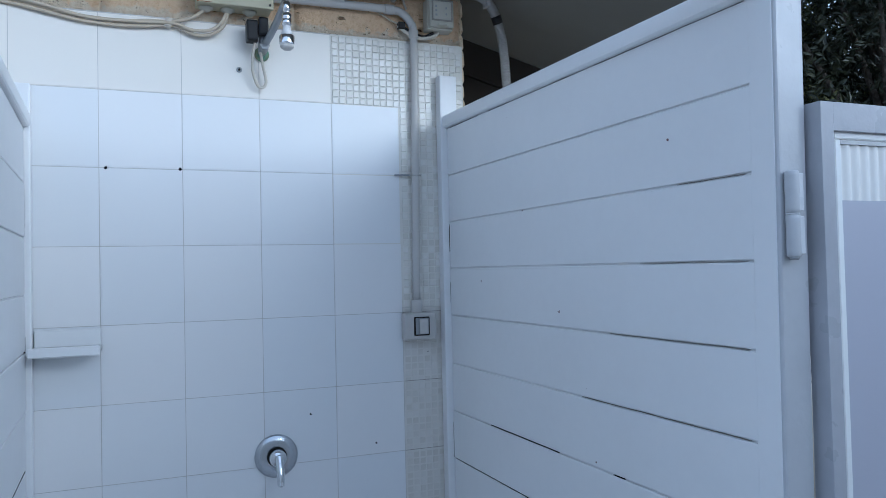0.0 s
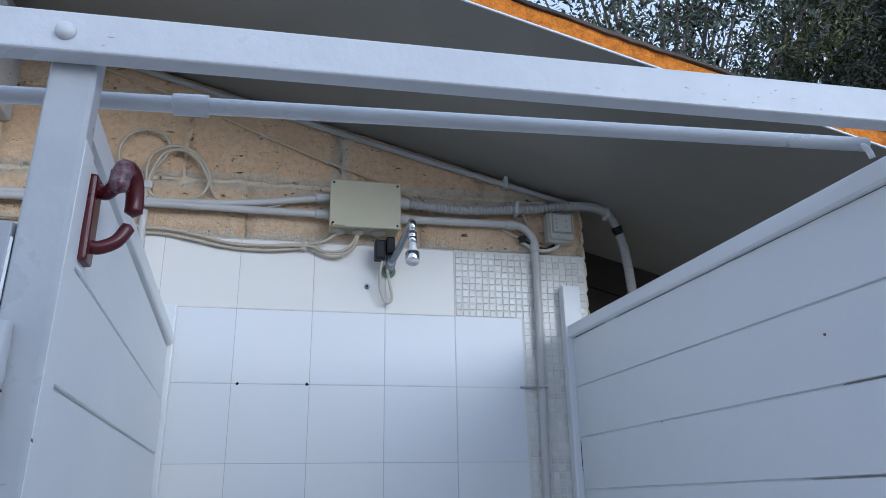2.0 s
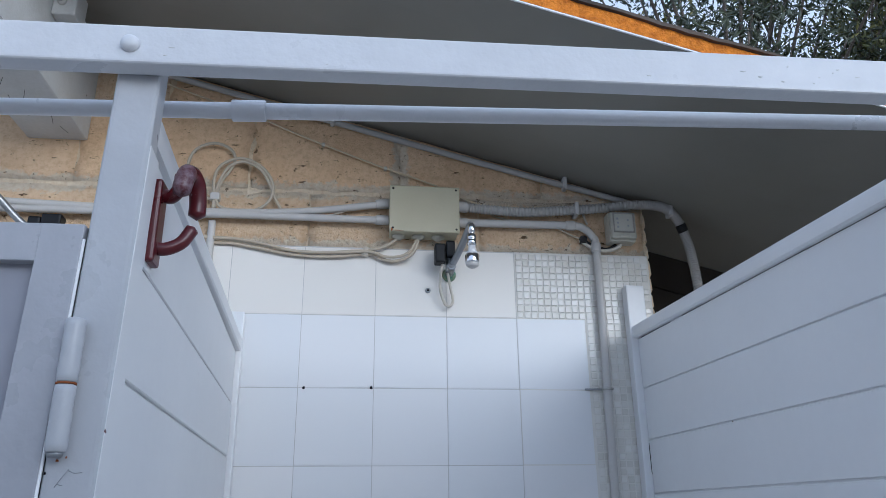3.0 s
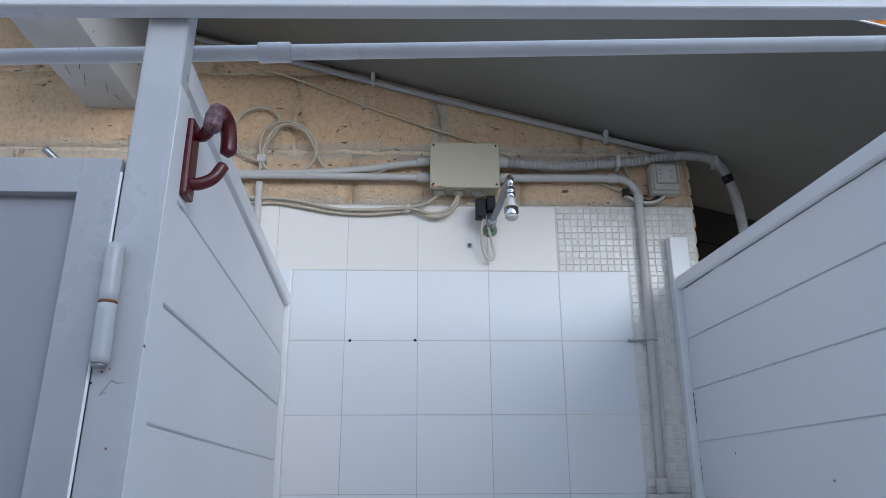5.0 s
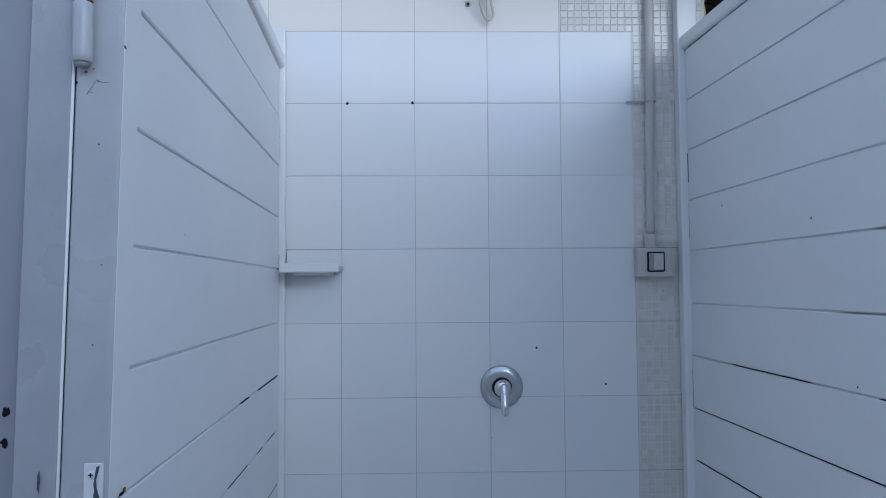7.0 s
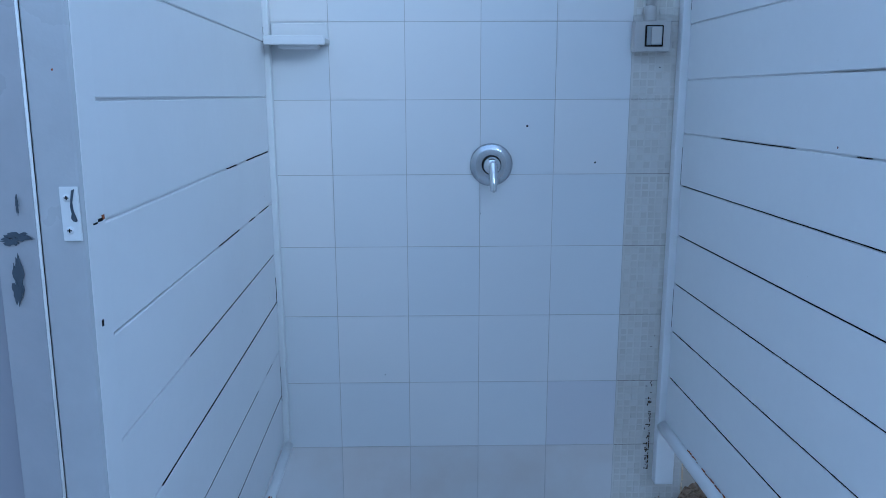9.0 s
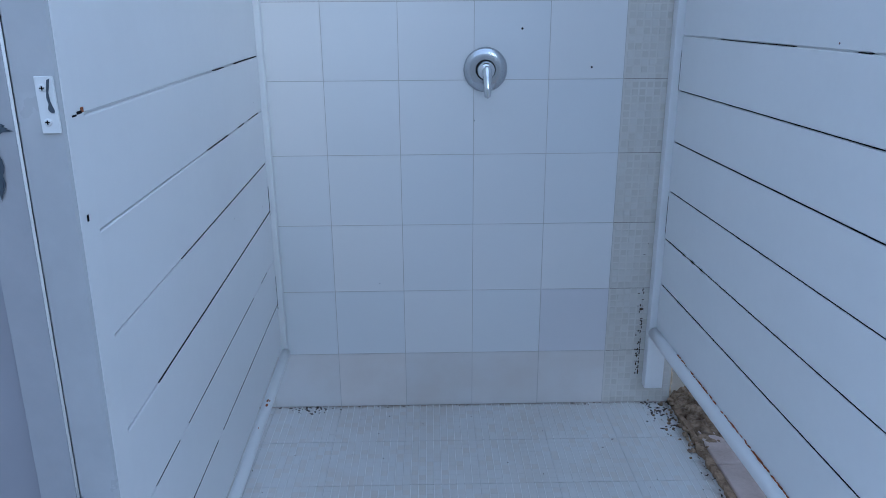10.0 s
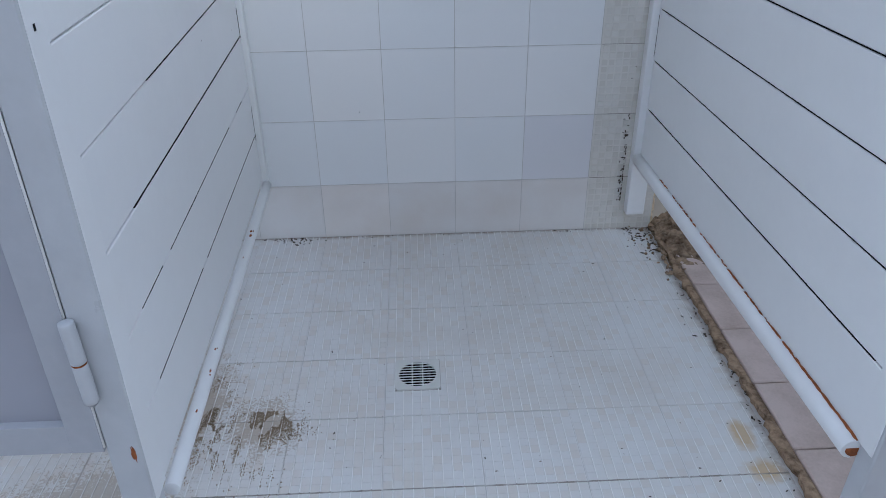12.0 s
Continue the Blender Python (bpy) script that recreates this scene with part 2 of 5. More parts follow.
def mosaic_material(name, a, c, rough):
    m, nt, b = nodes_of(name)
    pos = place(nt)
    g = nt.nodes.new("ShaderNodeNewGeometry").outputs["Random Per Island"]
    o = nt.nodes.new("ShaderNodeObjectInfo").outputs["Random"]
    r = calc(nt, "FRACT", calc(nt, "ADD", calc(nt, "MULTIPLY", g, 7.31), calc(nt, "MULTIPLY", o, 13.7)))
    n1 = noise_of(nt, pos, 9.0, 4.0)
    col = blend(nt, r, a, c)
    col = blend(nt, calc(nt, "MULTIPLY", ramp(nt, n1, 0.3, 0.8), 0.45), col, (0.62, 0.60, 0.55))
    nt.links.new(col, b.inputs["Base Color"])
    b.inputs["Roughness"].default_value = rough
    return m


def floor_material():
    """Ribbed floor tile: pads with a random tint, dirt that gathers in the joints, a sandy patch and two yellow stains."""
    m, nt, b = nodes_of("ribbed_floor_tile")
    pos = place(nt)
    geo = nt.nodes.new("ShaderNodeNewGeometry")
    o = nt.nodes.new("ShaderNodeObjectInfo").outputs["Random"]
    r = calc(nt, "FRACT", calc(nt, "ADD", calc(nt, "MULTIPLY", geo.outputs["Random Per Island"], 17.31), calc(nt, "MULTIPLY", o, 23.7)))
    sep = nt.nodes.new("ShaderNodeSeparateXYZ")
    nt.links.new(pos, sep.inputs[0])
    n1, n2, n3 = noise_of(nt, pos, 5.0, 6.0), noise_of(nt, pos, 70.0, 4.0), noise_of(nt, pos, 22.0, 5.0, 0.7)
    col = blend(nt, ramp(nt, r, 0.55, 1.0, 0.0, 0.34), (0.655, 0.645, 0.63), (0.58, 0.49, 0.40))
    col = blend(nt, ramp(nt, n1, 0.40, 0.72, 0.0, 0.5), col, (0.56, 0.51, 0.45))
    low = ramp(nt, sep.outputs["Z"], -0.0003, -0.0008)
    n5 = noise_of(nt, pos, 170.0, 4.0, 0.65)

    def patch(x, y, rx, ry):
        dx = calc(nt, "DIVIDE", calc(nt, "SUBTRACT", sep.outputs["X"], x), rx)
        dy = calc(nt, "DIVIDE", calc(nt, "SUBTRACT", sep.outputs["Y"], y), ry)
        return calc(nt, "SQRT", calc(nt, "ADD", calc(nt, "MULTIPLY", dx, dx), calc(nt, "MULTIPLY", dy, dy)))

    for x, y, rx, ry, gain in ((-0.060, -0.82, 0.12, 0.15, 1.0), (-0.20, -0.75, 0.10, 0.24, 1.0), (-0.35, -1.0, 0.25, 0.15, 0.8)):
        f = calc(nt, "SUBTRACT", calc(nt, "ADD", calc(nt, "ADD", calc(nt, "MULTIPLY", n3, 1.5), calc(nt, "MULTIPLY", n5, 2.2)), calc(nt, "MULTIPLY", low, 0.3)), patch(x, y, rx, ry))
        col = blend(nt, ramp(nt, f, 1.30, 1.44, 0.0, 0.65 * gain), col, (0.34, 0.265, 0.18))
    for x, y, rx, ry in ((0.955, -1.0, 0.045, 0.04), (0.945, -0.90, 0.03, 0.06)):
        f = calc(nt, "SUBTRACT", calc(nt, "ADD", n3, 0.45), patch(x, y, rx, ry))
        col = blend(nt, ramp(nt, f, 0.0, 0.5, 0.0, 0.7), col, (0.50, 0.33, 0.12))
    edge = calc(nt, "ADD", ramp(nt, sep.outputs["X"], 0.93, 1.02), calc(nt, "MULTIPLY", n3, 0.9))
    col = blend(nt, ramp(nt, edge, 0.95, 1.35, 0.0, 0.8), col, (0.20, 0.14, 0.08))
    back = calc(nt, "ADD", ramp(nt, sep.outputs["Y"], -0.05, 0.0), calc(nt, "MULTIPLY", n3, 1.0))
    col = blend(nt, ramp(nt, back, 1.05, 1.4, 0.0, 0.7), col, (0.22, 0.16, 0.10))
    col = blend(nt, calc(nt, "MULTIPLY", low, ramp(nt, n1, 0.35, 0.6, 0.45, 0.25)), col, (0.78, 0.77, 0.75))
    col = blend(nt, calc(nt, "MULTIPLY", ramp(nt, sep.outputs["Z"], 0.0001, 0.0004), ramp(nt, n3, 0.35, 0.62, 0.9, 0.35)), col, (0.83, 0.82, 0.79))
    for axis, off in (("X", 0.0), ("Y", 0.006)):
        w = calc(nt, "PINGPONG", calc(nt, "ADD", sep.outputs[axis], 2.0 + off), 0.1)
        line = calc(nt, "LESS_THAN", w, 0.0012)
        col = blend(nt, calc(nt, "MULTIPLY", line, ramp(nt, n3, 0.50, 0.72, 0.0, 0.5)), col, (0.34, 0.30, 0.25))
    seam = calc(nt, "ABSOLUTE", calc(nt, "ADD", sep.outputs["Y"], 1.006))
    col = blend(nt, calc(nt, "MULTIPLY", calc(nt, "LESS_THAN", seam, 0.002), ramp(nt, n3, 0.35, 0.60, 0.15, 0.85)), col, (0.24, 0.21, 0.17))
    speck = ramp(nt, noise_of(nt, pos, 55.0, 2.0), 0.735, 0.76)
    col = blend(nt, calc(nt, "MULTIPLY", speck, 0.8), col, (0.16, 0.12, 0.08))
    nt.links.new(col, b.inputs["Base Color"])
    b.inputs["Roughness"].default_value = 0.55
    bump_of(nt, b, n2, 0.15, 0.001)
    return m


def stone_material(name, a, c, dark, smear):
    m, nt, b = nodes_of(name)
    pos = place(nt)
    rnd = nt.nodes.new("ShaderNodeObjectInfo").outputs["Random"]
    n1, n2, n3 = noise_of(nt, pos, 7.0, 6.0, 0.65), noise_of(nt, pos, 60.0, 6.0, 0.75), noise_of(nt, pos, 40.0, 5.0, 0.7)
    n5 = noise_of(nt, pos, 190.0, 3.0, 0.6)
    vec = nt.nodes.new("ShaderNodeMapping")
    vec.inputs["Scale"].default_value = (20.0, 20.0, 55.0)
    nt.links.new(pos, vec.inputs["Vector"])
    n4 = noise_of(nt, vec.outputs[0], 1.0, 5.0, 0.65)
    sep = nt.nodes.new("ShaderNodeSeparateXYZ")
    nt.links.new(pos, sep.inputs[0])
    col = blend(nt, ramp(nt, n1, 0.32, 0.68), a, c)
    col = blend(nt, calc(nt, "MULTIPLY", rnd, 0.45), col, (0.70, 0.60, 0.44))
    col = blend(nt, ramp(nt, n2, 0.46, 0.64, 0.0, 0.62), col, dark)
    # mortar smeared over the joints
    near = calc(nt, "ABSOLUTE", calc(nt, "SUBTRACT", sep.outputs["Z"], 2.347))
    upright = calc(nt, "ADD", calc(nt, "ABSOLUTE", calc(nt, "SUBTRACT", sep.outputs["X"], 0.268)), calc(nt, "MULTIPLY", calc(nt, "LESS_THAN", sep.outputs["Z"], 2.35), 1.0))
    low = calc(nt, "ABSOLUTE", calc(nt, "SUBTRACT", sep.outputs["Z"], 2.172))
    reach = calc(nt, "SUBTRACT", calc(nt, "ADD", calc(nt, "MULTIPLY", n3, 0.07), calc(nt, "MULTIPLY", n1, 0.07)), calc(nt, "MINIMUM", calc(nt, "MINIMUM", near, upright), low))
    wipe = ramp(nt, reach, 0.040, 0.050, 0.0, smear)
    col = blend(nt, wipe, col, blend(nt, ramp(nt, n2, 0.35, 0.65), (0.80, 0.72, 0.58), (0.68, 0.57, 0.41)))
    pit = calc(nt, "MAXIMUM", ramp(nt, n3, 0.648, 0.672), ramp(nt, n4, 0.636, 0.668))
    pit = calc(nt, "MAXIMUM", pit, ramp(nt, calc(nt, "MULTIPLY", n5, ramp(nt, n3, 0.35, 0.6, 0.75, 1.05)), 0.66, 0.70, 0.0, 0.8))
    col = blend(nt, calc(nt, "MULTIPLY", pit, 0.85), col, (0.13, 0.075, 0.035))
    nt.links.new(col, b.inputs["Base Color"])
    b.inputs["Roughness"].default_value = 0.95
    b.inputs["Specular IOR Level"].default_value = 0.15
    bump_of(nt, b, calc(nt, "SUBTRACT", calc(nt, "ADD", calc(nt, "MULTIPLY", n1, 0.5), n2), calc(nt, "MULTIPLY", pit, 1.6)), 0.9, 0.012)
    return m


def frosted_material():
    m, nt, b = nodes_of("frosted_grey_sheet")
    pos = place(nt)
    n1, n2 = noise_of(nt, pos, 3.0, 4.0), noise_of(nt, pos, 80.0, 2.0)
    nt.links.new(blend(nt, ramp(nt, n1, 0.3, 0.7), (0.35, 0.35, 0.39), (0.30, 0.30, 0.335)), b.inputs["Base Color"])
    b.inputs["Roughness"].default_value = 0.38
    bump_of(nt, b, n2, 0.04, 0.001)
    return m


def leaf_material(name, a, c):
    m, nt, b = nodes_of(name)
    g = nt.nodes.new("ShaderNodeNewGeometry").outputs["Random Per Island"]
    n1 = noise_of(nt, place(nt), 1.2, 3.0)
    col = blend(nt, g, a, c)
    nt.links.new(blend(nt, ramp(nt, n1, 0.4, 0.7, 0.0, 0.5), col, tuple(v * 0.5 for v in a)), b.inputs["Base Color"])
    b.inputs["Roughness"].default_value = 0.45
    return m


M_ROOF, M_SKIRT, M_FLOOR = roof_material(), skirt_material(), floor_material()
M_TILE = tile_material("glazed_white_tile", (0.81, 0.80, 0.79), (0.765, 0.775, 0.785))
M_TILE2 = tile_material("glazed_cream_tile", (0.82, 0.785, 0.72), (0.77, 0.735, 0.67))
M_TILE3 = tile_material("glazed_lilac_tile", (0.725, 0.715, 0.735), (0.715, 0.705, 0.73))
M_MOSAIC = mosaic_material("pearl_mosaic", (0.82, 0.80, 0.75), (0.67, 0.64, 0.57), 0.2)
M_MOSAIC2 = mosaic_material("beige_mosaic", (0.675, 0.65, 0.605), (0.59, 0.56, 0.505), 0.4)
# Paler than real limestone, to make up for weak light under the roof.
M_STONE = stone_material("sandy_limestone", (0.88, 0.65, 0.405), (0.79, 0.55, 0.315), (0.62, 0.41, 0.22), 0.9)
M_LIME = stone_material("pale_lime_mortar", (0.88, 0.73, 0.50), (0.82, 0.65, 0.42), (0.66, 0.48, 0.28), 0.5)
M_FROST = frosted_material()
M_LEAF1 = leaf_material("olive_leaf", (0.045, 0.06, 0.03), (0.11, 0.125, 0.075))
M_LEAF2 = leaf_material("green_leaf", (0.11, 0.125, 0.034), (0.25, 0.235, 0.075))
# Very dark colour holds the shade side of these backlit trees.
M_LEAF3 = leaf_material("backlit_dark_leaf", (0.018, 0.025, 0.010), (0.048, 0.050, 0.022))

# ---------------------------------------------------------------- setting
H0 = 0.176           # top of the lowest tile course
WALL_END = 1.012


def roof_z(x):
    return 2.617 - 0.262 * x


solo("ground", block(-60, 60, -60, 60, -0.3, -0.035), M_GROUND, "ground out to the horizon, coloured pale and warm to bounce light", "ground", kind="structure")

# Added out of view: blocks low sky so the lower stall stays dimmer.
solo("unseen_south_wall", block(-7, 7, -3.75, -3.55, -0.036, 2.3, 0.01), surface("plain_plaster", (0.62, 0.60, 0.56), (0.52, 0.50, 0.46), rough=0.9, bump=0.2), "unseen plaster wall added to hold back low front light", "wall", kind="structure")

wall = thing("wall_north", (0, 0, 0), "sandy limestone block wall with white tiles on its lower part", "wall", kind="structure")
bm = bmesh.new()
xs = (-3.2, WALL_END)
vs = [bm.verts.new((x, y, z)) for x in xs for y in (0.0052, 0.26) for z in (-0.03, roof_z(x))]
for f in ((0, 1, 3, 2), (4, 6, 7, 5), (0, 4, 5, 1), (2, 3, 7, 6), (0, 2, 6, 4), (1, 5, 7, 3)):
    bm.faces.new([vs[i] for i in f])
bmesh.ops.recalc_face_normals(bm, faces=bm.faces[:])
part("mortar", bm, M_LIME, wall, "pale lime mortar behind the blocks")


def stone_block(x0, x1, z0, z1, seed):
    """One block with a worn, slightly uneven face and rounded corners; the top follows the roof where it meets it."""
    bm = bmesh.new()
    nx, nz = max(2, int((x1 - x0) / 0.035)), max(2, int((z1 - z0) / 0.035))
    grid = []
    for i in range(nx + 1):
        col = []
        for k in range(nz + 1):
            x, z = x0 + (x1 - x0) * i / nx, z0 + (z1 - z0) * k / nz
            z = min(z, roof_z(x) - 0.003)
            edge = min(i, nx - i, k, nz - k)
            d = -0.001 - 0.005 * noise.noise((x * 9, z * 9, seed)) + (0.004 if edge == 0 else 0.0)
            jog = 0.016 * noise.noise((x * 20, z * 20, seed + 5)) if edge == 0 else 0.0
            col.append(bm.verts.new((x + jog, d, z + jog * (0.6 if z < roof_z(x) - 0.02 else 0))))
        grid.append(col)
    for i in range(nx):
        for k in range(nz):
            vs = (grid[i][k], grid[i + 1][k], grid[i + 1][k + 1], grid[i][k + 1])
            if abs(vs[2].co.z - vs[1].co.z) + abs(vs[3].co.z - vs[0].co.z) > 0.001:
                f = bm.faces.new(vs)
                f.smooth = True
    rim = [e for e in bm.edges if e.is_boundary]
    out = bmesh.ops.extrude_edge_only(bm, edges=rim)
    for v in out["geom"]:
        if isinstance(v, bmesh.types.BMVert):
            v.co.y = 0.008
    bmesh.ops.recalc_face_normals(bm, faces=bm.faces[:])
    return bm


courses = ((2.172, 2.338, (-3.2, -2.6, -2.05, -1.5, -0.98, -0.50, 0.005, 0.50, WALL_END - 0.004)),
           (2.358, 2.60, (-3.2, -2.7, -2.2, -1.75, -1.2, -0.66, -0.17, 0.262, 0.70, WALL_END - 0.004)),
           (2.618, 2.86, (-3.2, -2.5, -2.0, -1.45, -0.95, -0.42, 0.02)),
           (2.878, 3.12, (-3.2, -2.7, -2.1, -1.6, -1.02)))
for ci, (z0, z1, cuts) in enumerate(courses):
    for bi, (a, c) in enumerate(zip(cuts, cuts[1:])):
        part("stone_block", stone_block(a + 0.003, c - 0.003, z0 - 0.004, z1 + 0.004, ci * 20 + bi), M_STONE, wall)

# mortar smear at the end of the wall, rough and broken
bm = bmesh.new()
for k in range(46):
    z = 0.02 + k * 0.0505
    r = 0.010 + 0.010 * abs(noise.noise((3.1, k * 0.7, 0)))
    bmesh.ops.create_icosphere(bm, subdivisions=1, radius=r * 1.4, matrix=Matrix.Translation((WALL_END - 0.002, 0.012 + 0.006 * noise.noise((k, 1, 1)), z)) @ Matrix.Diagonal((0.7, 1.0, 2.2, 1)))
part("broken_edge", bm, M_LIME, wall, "broken plaster edge")

# roof of insulated sheets, with an open foam edge
ROOF_X0, ROOF_X1, ROOF_Y0, ROOF_Y1 = -3.2, 1.64, -0.715, 3.2
roof = thing("roof", (0, 0, 2.5), "sloping insulated sheet roof with grey underside and bare orange foam edge", "roof", kind="structure")


def sloped(x0, x1, y0, y1, z0, z1, ragged=0.0, cuts=1):
    bm = bmesh.new()
    rows = []
    for i in range(cuts + 1):
        x = x0 + (x1 - x0) * i / cuts
        j = ragged * noise.noise((x * 11, y0, z0)) + ragged * 0.6 * noise.noise((x * 37, y0, z1))
        rows.append([bm.verts.new((x, y, roof_z(x) + z)) for y, z in ((y0 + j, z0), (y0 + j * 1.5, z1 + j), (y1, z1), (y1, z0))])
    for a, b in zip(rows, rows[1:]):
        for k in range(4):
            bm.faces.new((a[k], a[(k + 1) % 4], b[(k + 1) % 4], b[k]))
    bm.faces.new(rows[0][::-1])
    bm.faces.new(rows[-1])
    bmesh.ops.recalc_face_normals(bm, faces=bm.faces[:])
    return bm


ys = ROOF_Y0
while ys < ROOF_Y1:
    ye = min(ys + 0.125, ROOF_Y1)
    part("panel", sloped(ROOF_X0, ROOF_X1, ys + 0.0001, ye - 0.0001, 0.0, 0.006), M_ROOF, roof)
    ys = ye
part("foam_core", sloped(ROOF_X0, ROOF_X1 - 0.004, ROOF_Y0 + 0.004, ROOF_Y1, 0.006, 0.048, 0.006, 160), M_FOAM, roof, "crumbling orange foam edge")
part("top_sheet", sloped(ROOF_X0, ROOF_X1, ROOF_Y0 - 0.004, ROOF_Y1, 0.049, 0.057, 0.008, 160), M_ROOFTOP, roof, "weathered brown top sheet")
part("edge_lip", sloped(ROOF_X0, ROOF_X1, ROOF_Y0 - 0.003, ROOF_Y0 + 0.0008, -0.001, 0.0025), M_PAINT, roof, "thin white folded lip")

# dark closed space behind the wall end: boarding, its near-black colour adding to the shade
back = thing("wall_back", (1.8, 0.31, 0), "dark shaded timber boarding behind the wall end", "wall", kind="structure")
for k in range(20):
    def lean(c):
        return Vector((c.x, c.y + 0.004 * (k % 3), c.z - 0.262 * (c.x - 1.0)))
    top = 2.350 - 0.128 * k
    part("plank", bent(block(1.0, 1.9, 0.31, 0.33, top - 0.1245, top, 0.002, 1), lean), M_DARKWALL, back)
# Added unseen wall that keeps side light out of this space.
solo("unseen_side_wall", block(1.90, 1.94, 0.30, 3.2, -0.03, 2.10), M_DARKWALL, "unseen dark wall added to keep light from under the roof", "wall", kind="structure")

rafter = thing("rafter", (-0.71, 0, 2.47), "white painted concrete rafter set into the stone wall", "rafter", kind="structure")
bm = block(-0.800, -0.636, -0.70, 0.004, 2.482, 2.78, 0.006)
part("body", bm, M_CONC, rafter)
for x, y, ln, a in ((-0.735, -0.16, 0.07, 20), (-0.715, -0.24, 0.05, 25), (-0.690, -0.12, 0.06, 15), (-0.745, -0.30, 0.04, 30), (-0.76, -0.21, 0.05, 8), (-0.68, -0.06, 0.04, -12)):
    bm = bmesh.new()
    block(-0.0006, 0.0006, -ln / 2, ln / 2, -0.0005, 0.0004, bm=bm)
    bmesh.ops.transform(bm, matrix=Matrix.Translation((x, y, 2.482)) @ pose(0, 0, 0, 0, 0, a), verts=bm.verts)
    part("paint_crack", bm, M_GAP, rafter, "dark crack in the paint")
clamp = thing("junction_box", (-0.60, -0.33, 2.64), "small white plastic box screwed to the rafter", "junction box")
part("body", block(-0.6358, -0.578, -0.36, -0.29, 2.648, 2.735, 0.006, 3), M_CONC, clamp)
part("knob", lathe([(0.011, 0.0), (0.011, 0.006), (0.006, 0.010)], (-0.612, -0.36, 2.684), sides=16), M_PVC, clamp, "round grey cap")
part("screw", lathe([(0.006, 0.0), (0.006, 0.003), (0.004, 0.004)], (-0.612, -0.370, 2.684), sides=12), M_DULL, clamp, "grey screw head")
cord = tube(spline([(-0.612, -0.372, 2.684), (-0.616, -0.388, 2.70), (-0.622, -0.392, 2.73), (-0.630, -0.390, 2.772)], 5), 0.0045, 8)
part("cord", cord, M_FLEX, clamp, "short grey cord")

# ---------------------------------------------------------------- partitions
Y_BACK = -0.045


def left_x(y, z):
    u = (-y - 0.045) / 1.12
    return -0.161 + u * (0.057 - 0.019 * (1.6 - z))


def right_x(y, z):
    u = (-y - 0.045) / 1.14
    return 0.938 + u * (0.030 + 0.012 * (z - 0.4))


def on_left(co):
    return Vector((left_x(co.y, co.z) + co.x, co.y, co.z))


def on_right(co):
    return Vector((right_x(co.y, co.z) - co.x, co.y, co.z))


def finely(bm, n=8):
    bmesh.ops.subdivide_edges(bm, edges=[e for e in bm.edges if abs(e.verts[0].co.y - e.verts[1].co.y) > 0.3], cuts=n)
    return bm


def flip(bm, warp):
    if warp is on_right:
        bmesh.ops.reverse_faces(bm, faces=bm.faces[:])
    return bm


# dark ribbons in the joints: from y, to y, half width, share of the length that is filled with paint
SPLITS = {-1: {5: ((-0.05, -0.52, 0.0008, 0.10),), 6: ((-0.06, -0.62, 0.0008, 0.40),), 7: ((-0.05, -0.85, 0.0008, 0.10),), 8: ((-0.05, -1.02, 0.0010, 0.0),),
               9: ((-0.05, -0.30, 0.0014, 0.3), (-0.30, -1.08, 0.0016, 0.2)), 10: ((-0.05, -1.08, 0.0012, 0.05),)},
          1: {1: ((-1.00, -1.165, 0.0003, 0.0),), 2: ((-0.90, -1.165, 0.0004, 0.0),), 3: ((-0.80, -1.165, 0.0002, 0.0),), 4: ((-0.70, -1.165, 0.0002, 0.0),),
              5: ((-0.25, -0.85, 0.0006, 0.4),), 6: ((-0.05, -1.16, 0.0005, 0.05),), 7: ((-0.05, -1.16, 0.0005, 0.0),), 8: ((-0.05, -1.16, 0.0007, 0.0),),
              9: ((-0.05, -1.16, 0.0007, 0.0),), 10: ((-0.05, -1.16, 0.0004, 0.0),)}}


def split(z, y0, y1, h, bare, seed):
    """A dark ribbon in a joint, of uneven width, broken where paint fills it."""
    bm = bmesh.new()
    n = int((y0 - y1) / 0.006)
    last = None
    for k in range(n + 1):
        y = y0 + (y1 - y0) * k / n
        w = 0.5 + 0.5 * noise.noise((y * 9, seed, 0)) * 1.6
        if w < bare or k in (0, n):
            last = None if k else last
            continue
        q = h * (0.55 + 0.75 * abs(noise.noise((y * 31, seed, 4)))) * (1.0 + 0.9 * max(0.0, noise.noise((y * 12, seed, 9)) - 0.25))
        lift = 0.0006 * noise.noise((y * 15, seed, 2))
        ring = [bm.verts.new((x, y, z + lift + e * q)) for x, e in ((-0.0046, -1), (-0.0004, -1), (-0.0004, 1), (-0.0046, 1))]
        if last:
            for m in range(4):
                bm.faces.new((last[m], last[(m + 1) % 4], ring[(m + 1) % 4], ring[m]))
        else:
            bm.faces.new(ring[::-1])
        last = ring
    bmesh.ops.holes_fill(bm, edges=[e for e in bm.edges if e.is_boundary], sides=4)
    bmesh.ops.recalc_face_normals(bm, faces=bm.faces[:])
    return bm


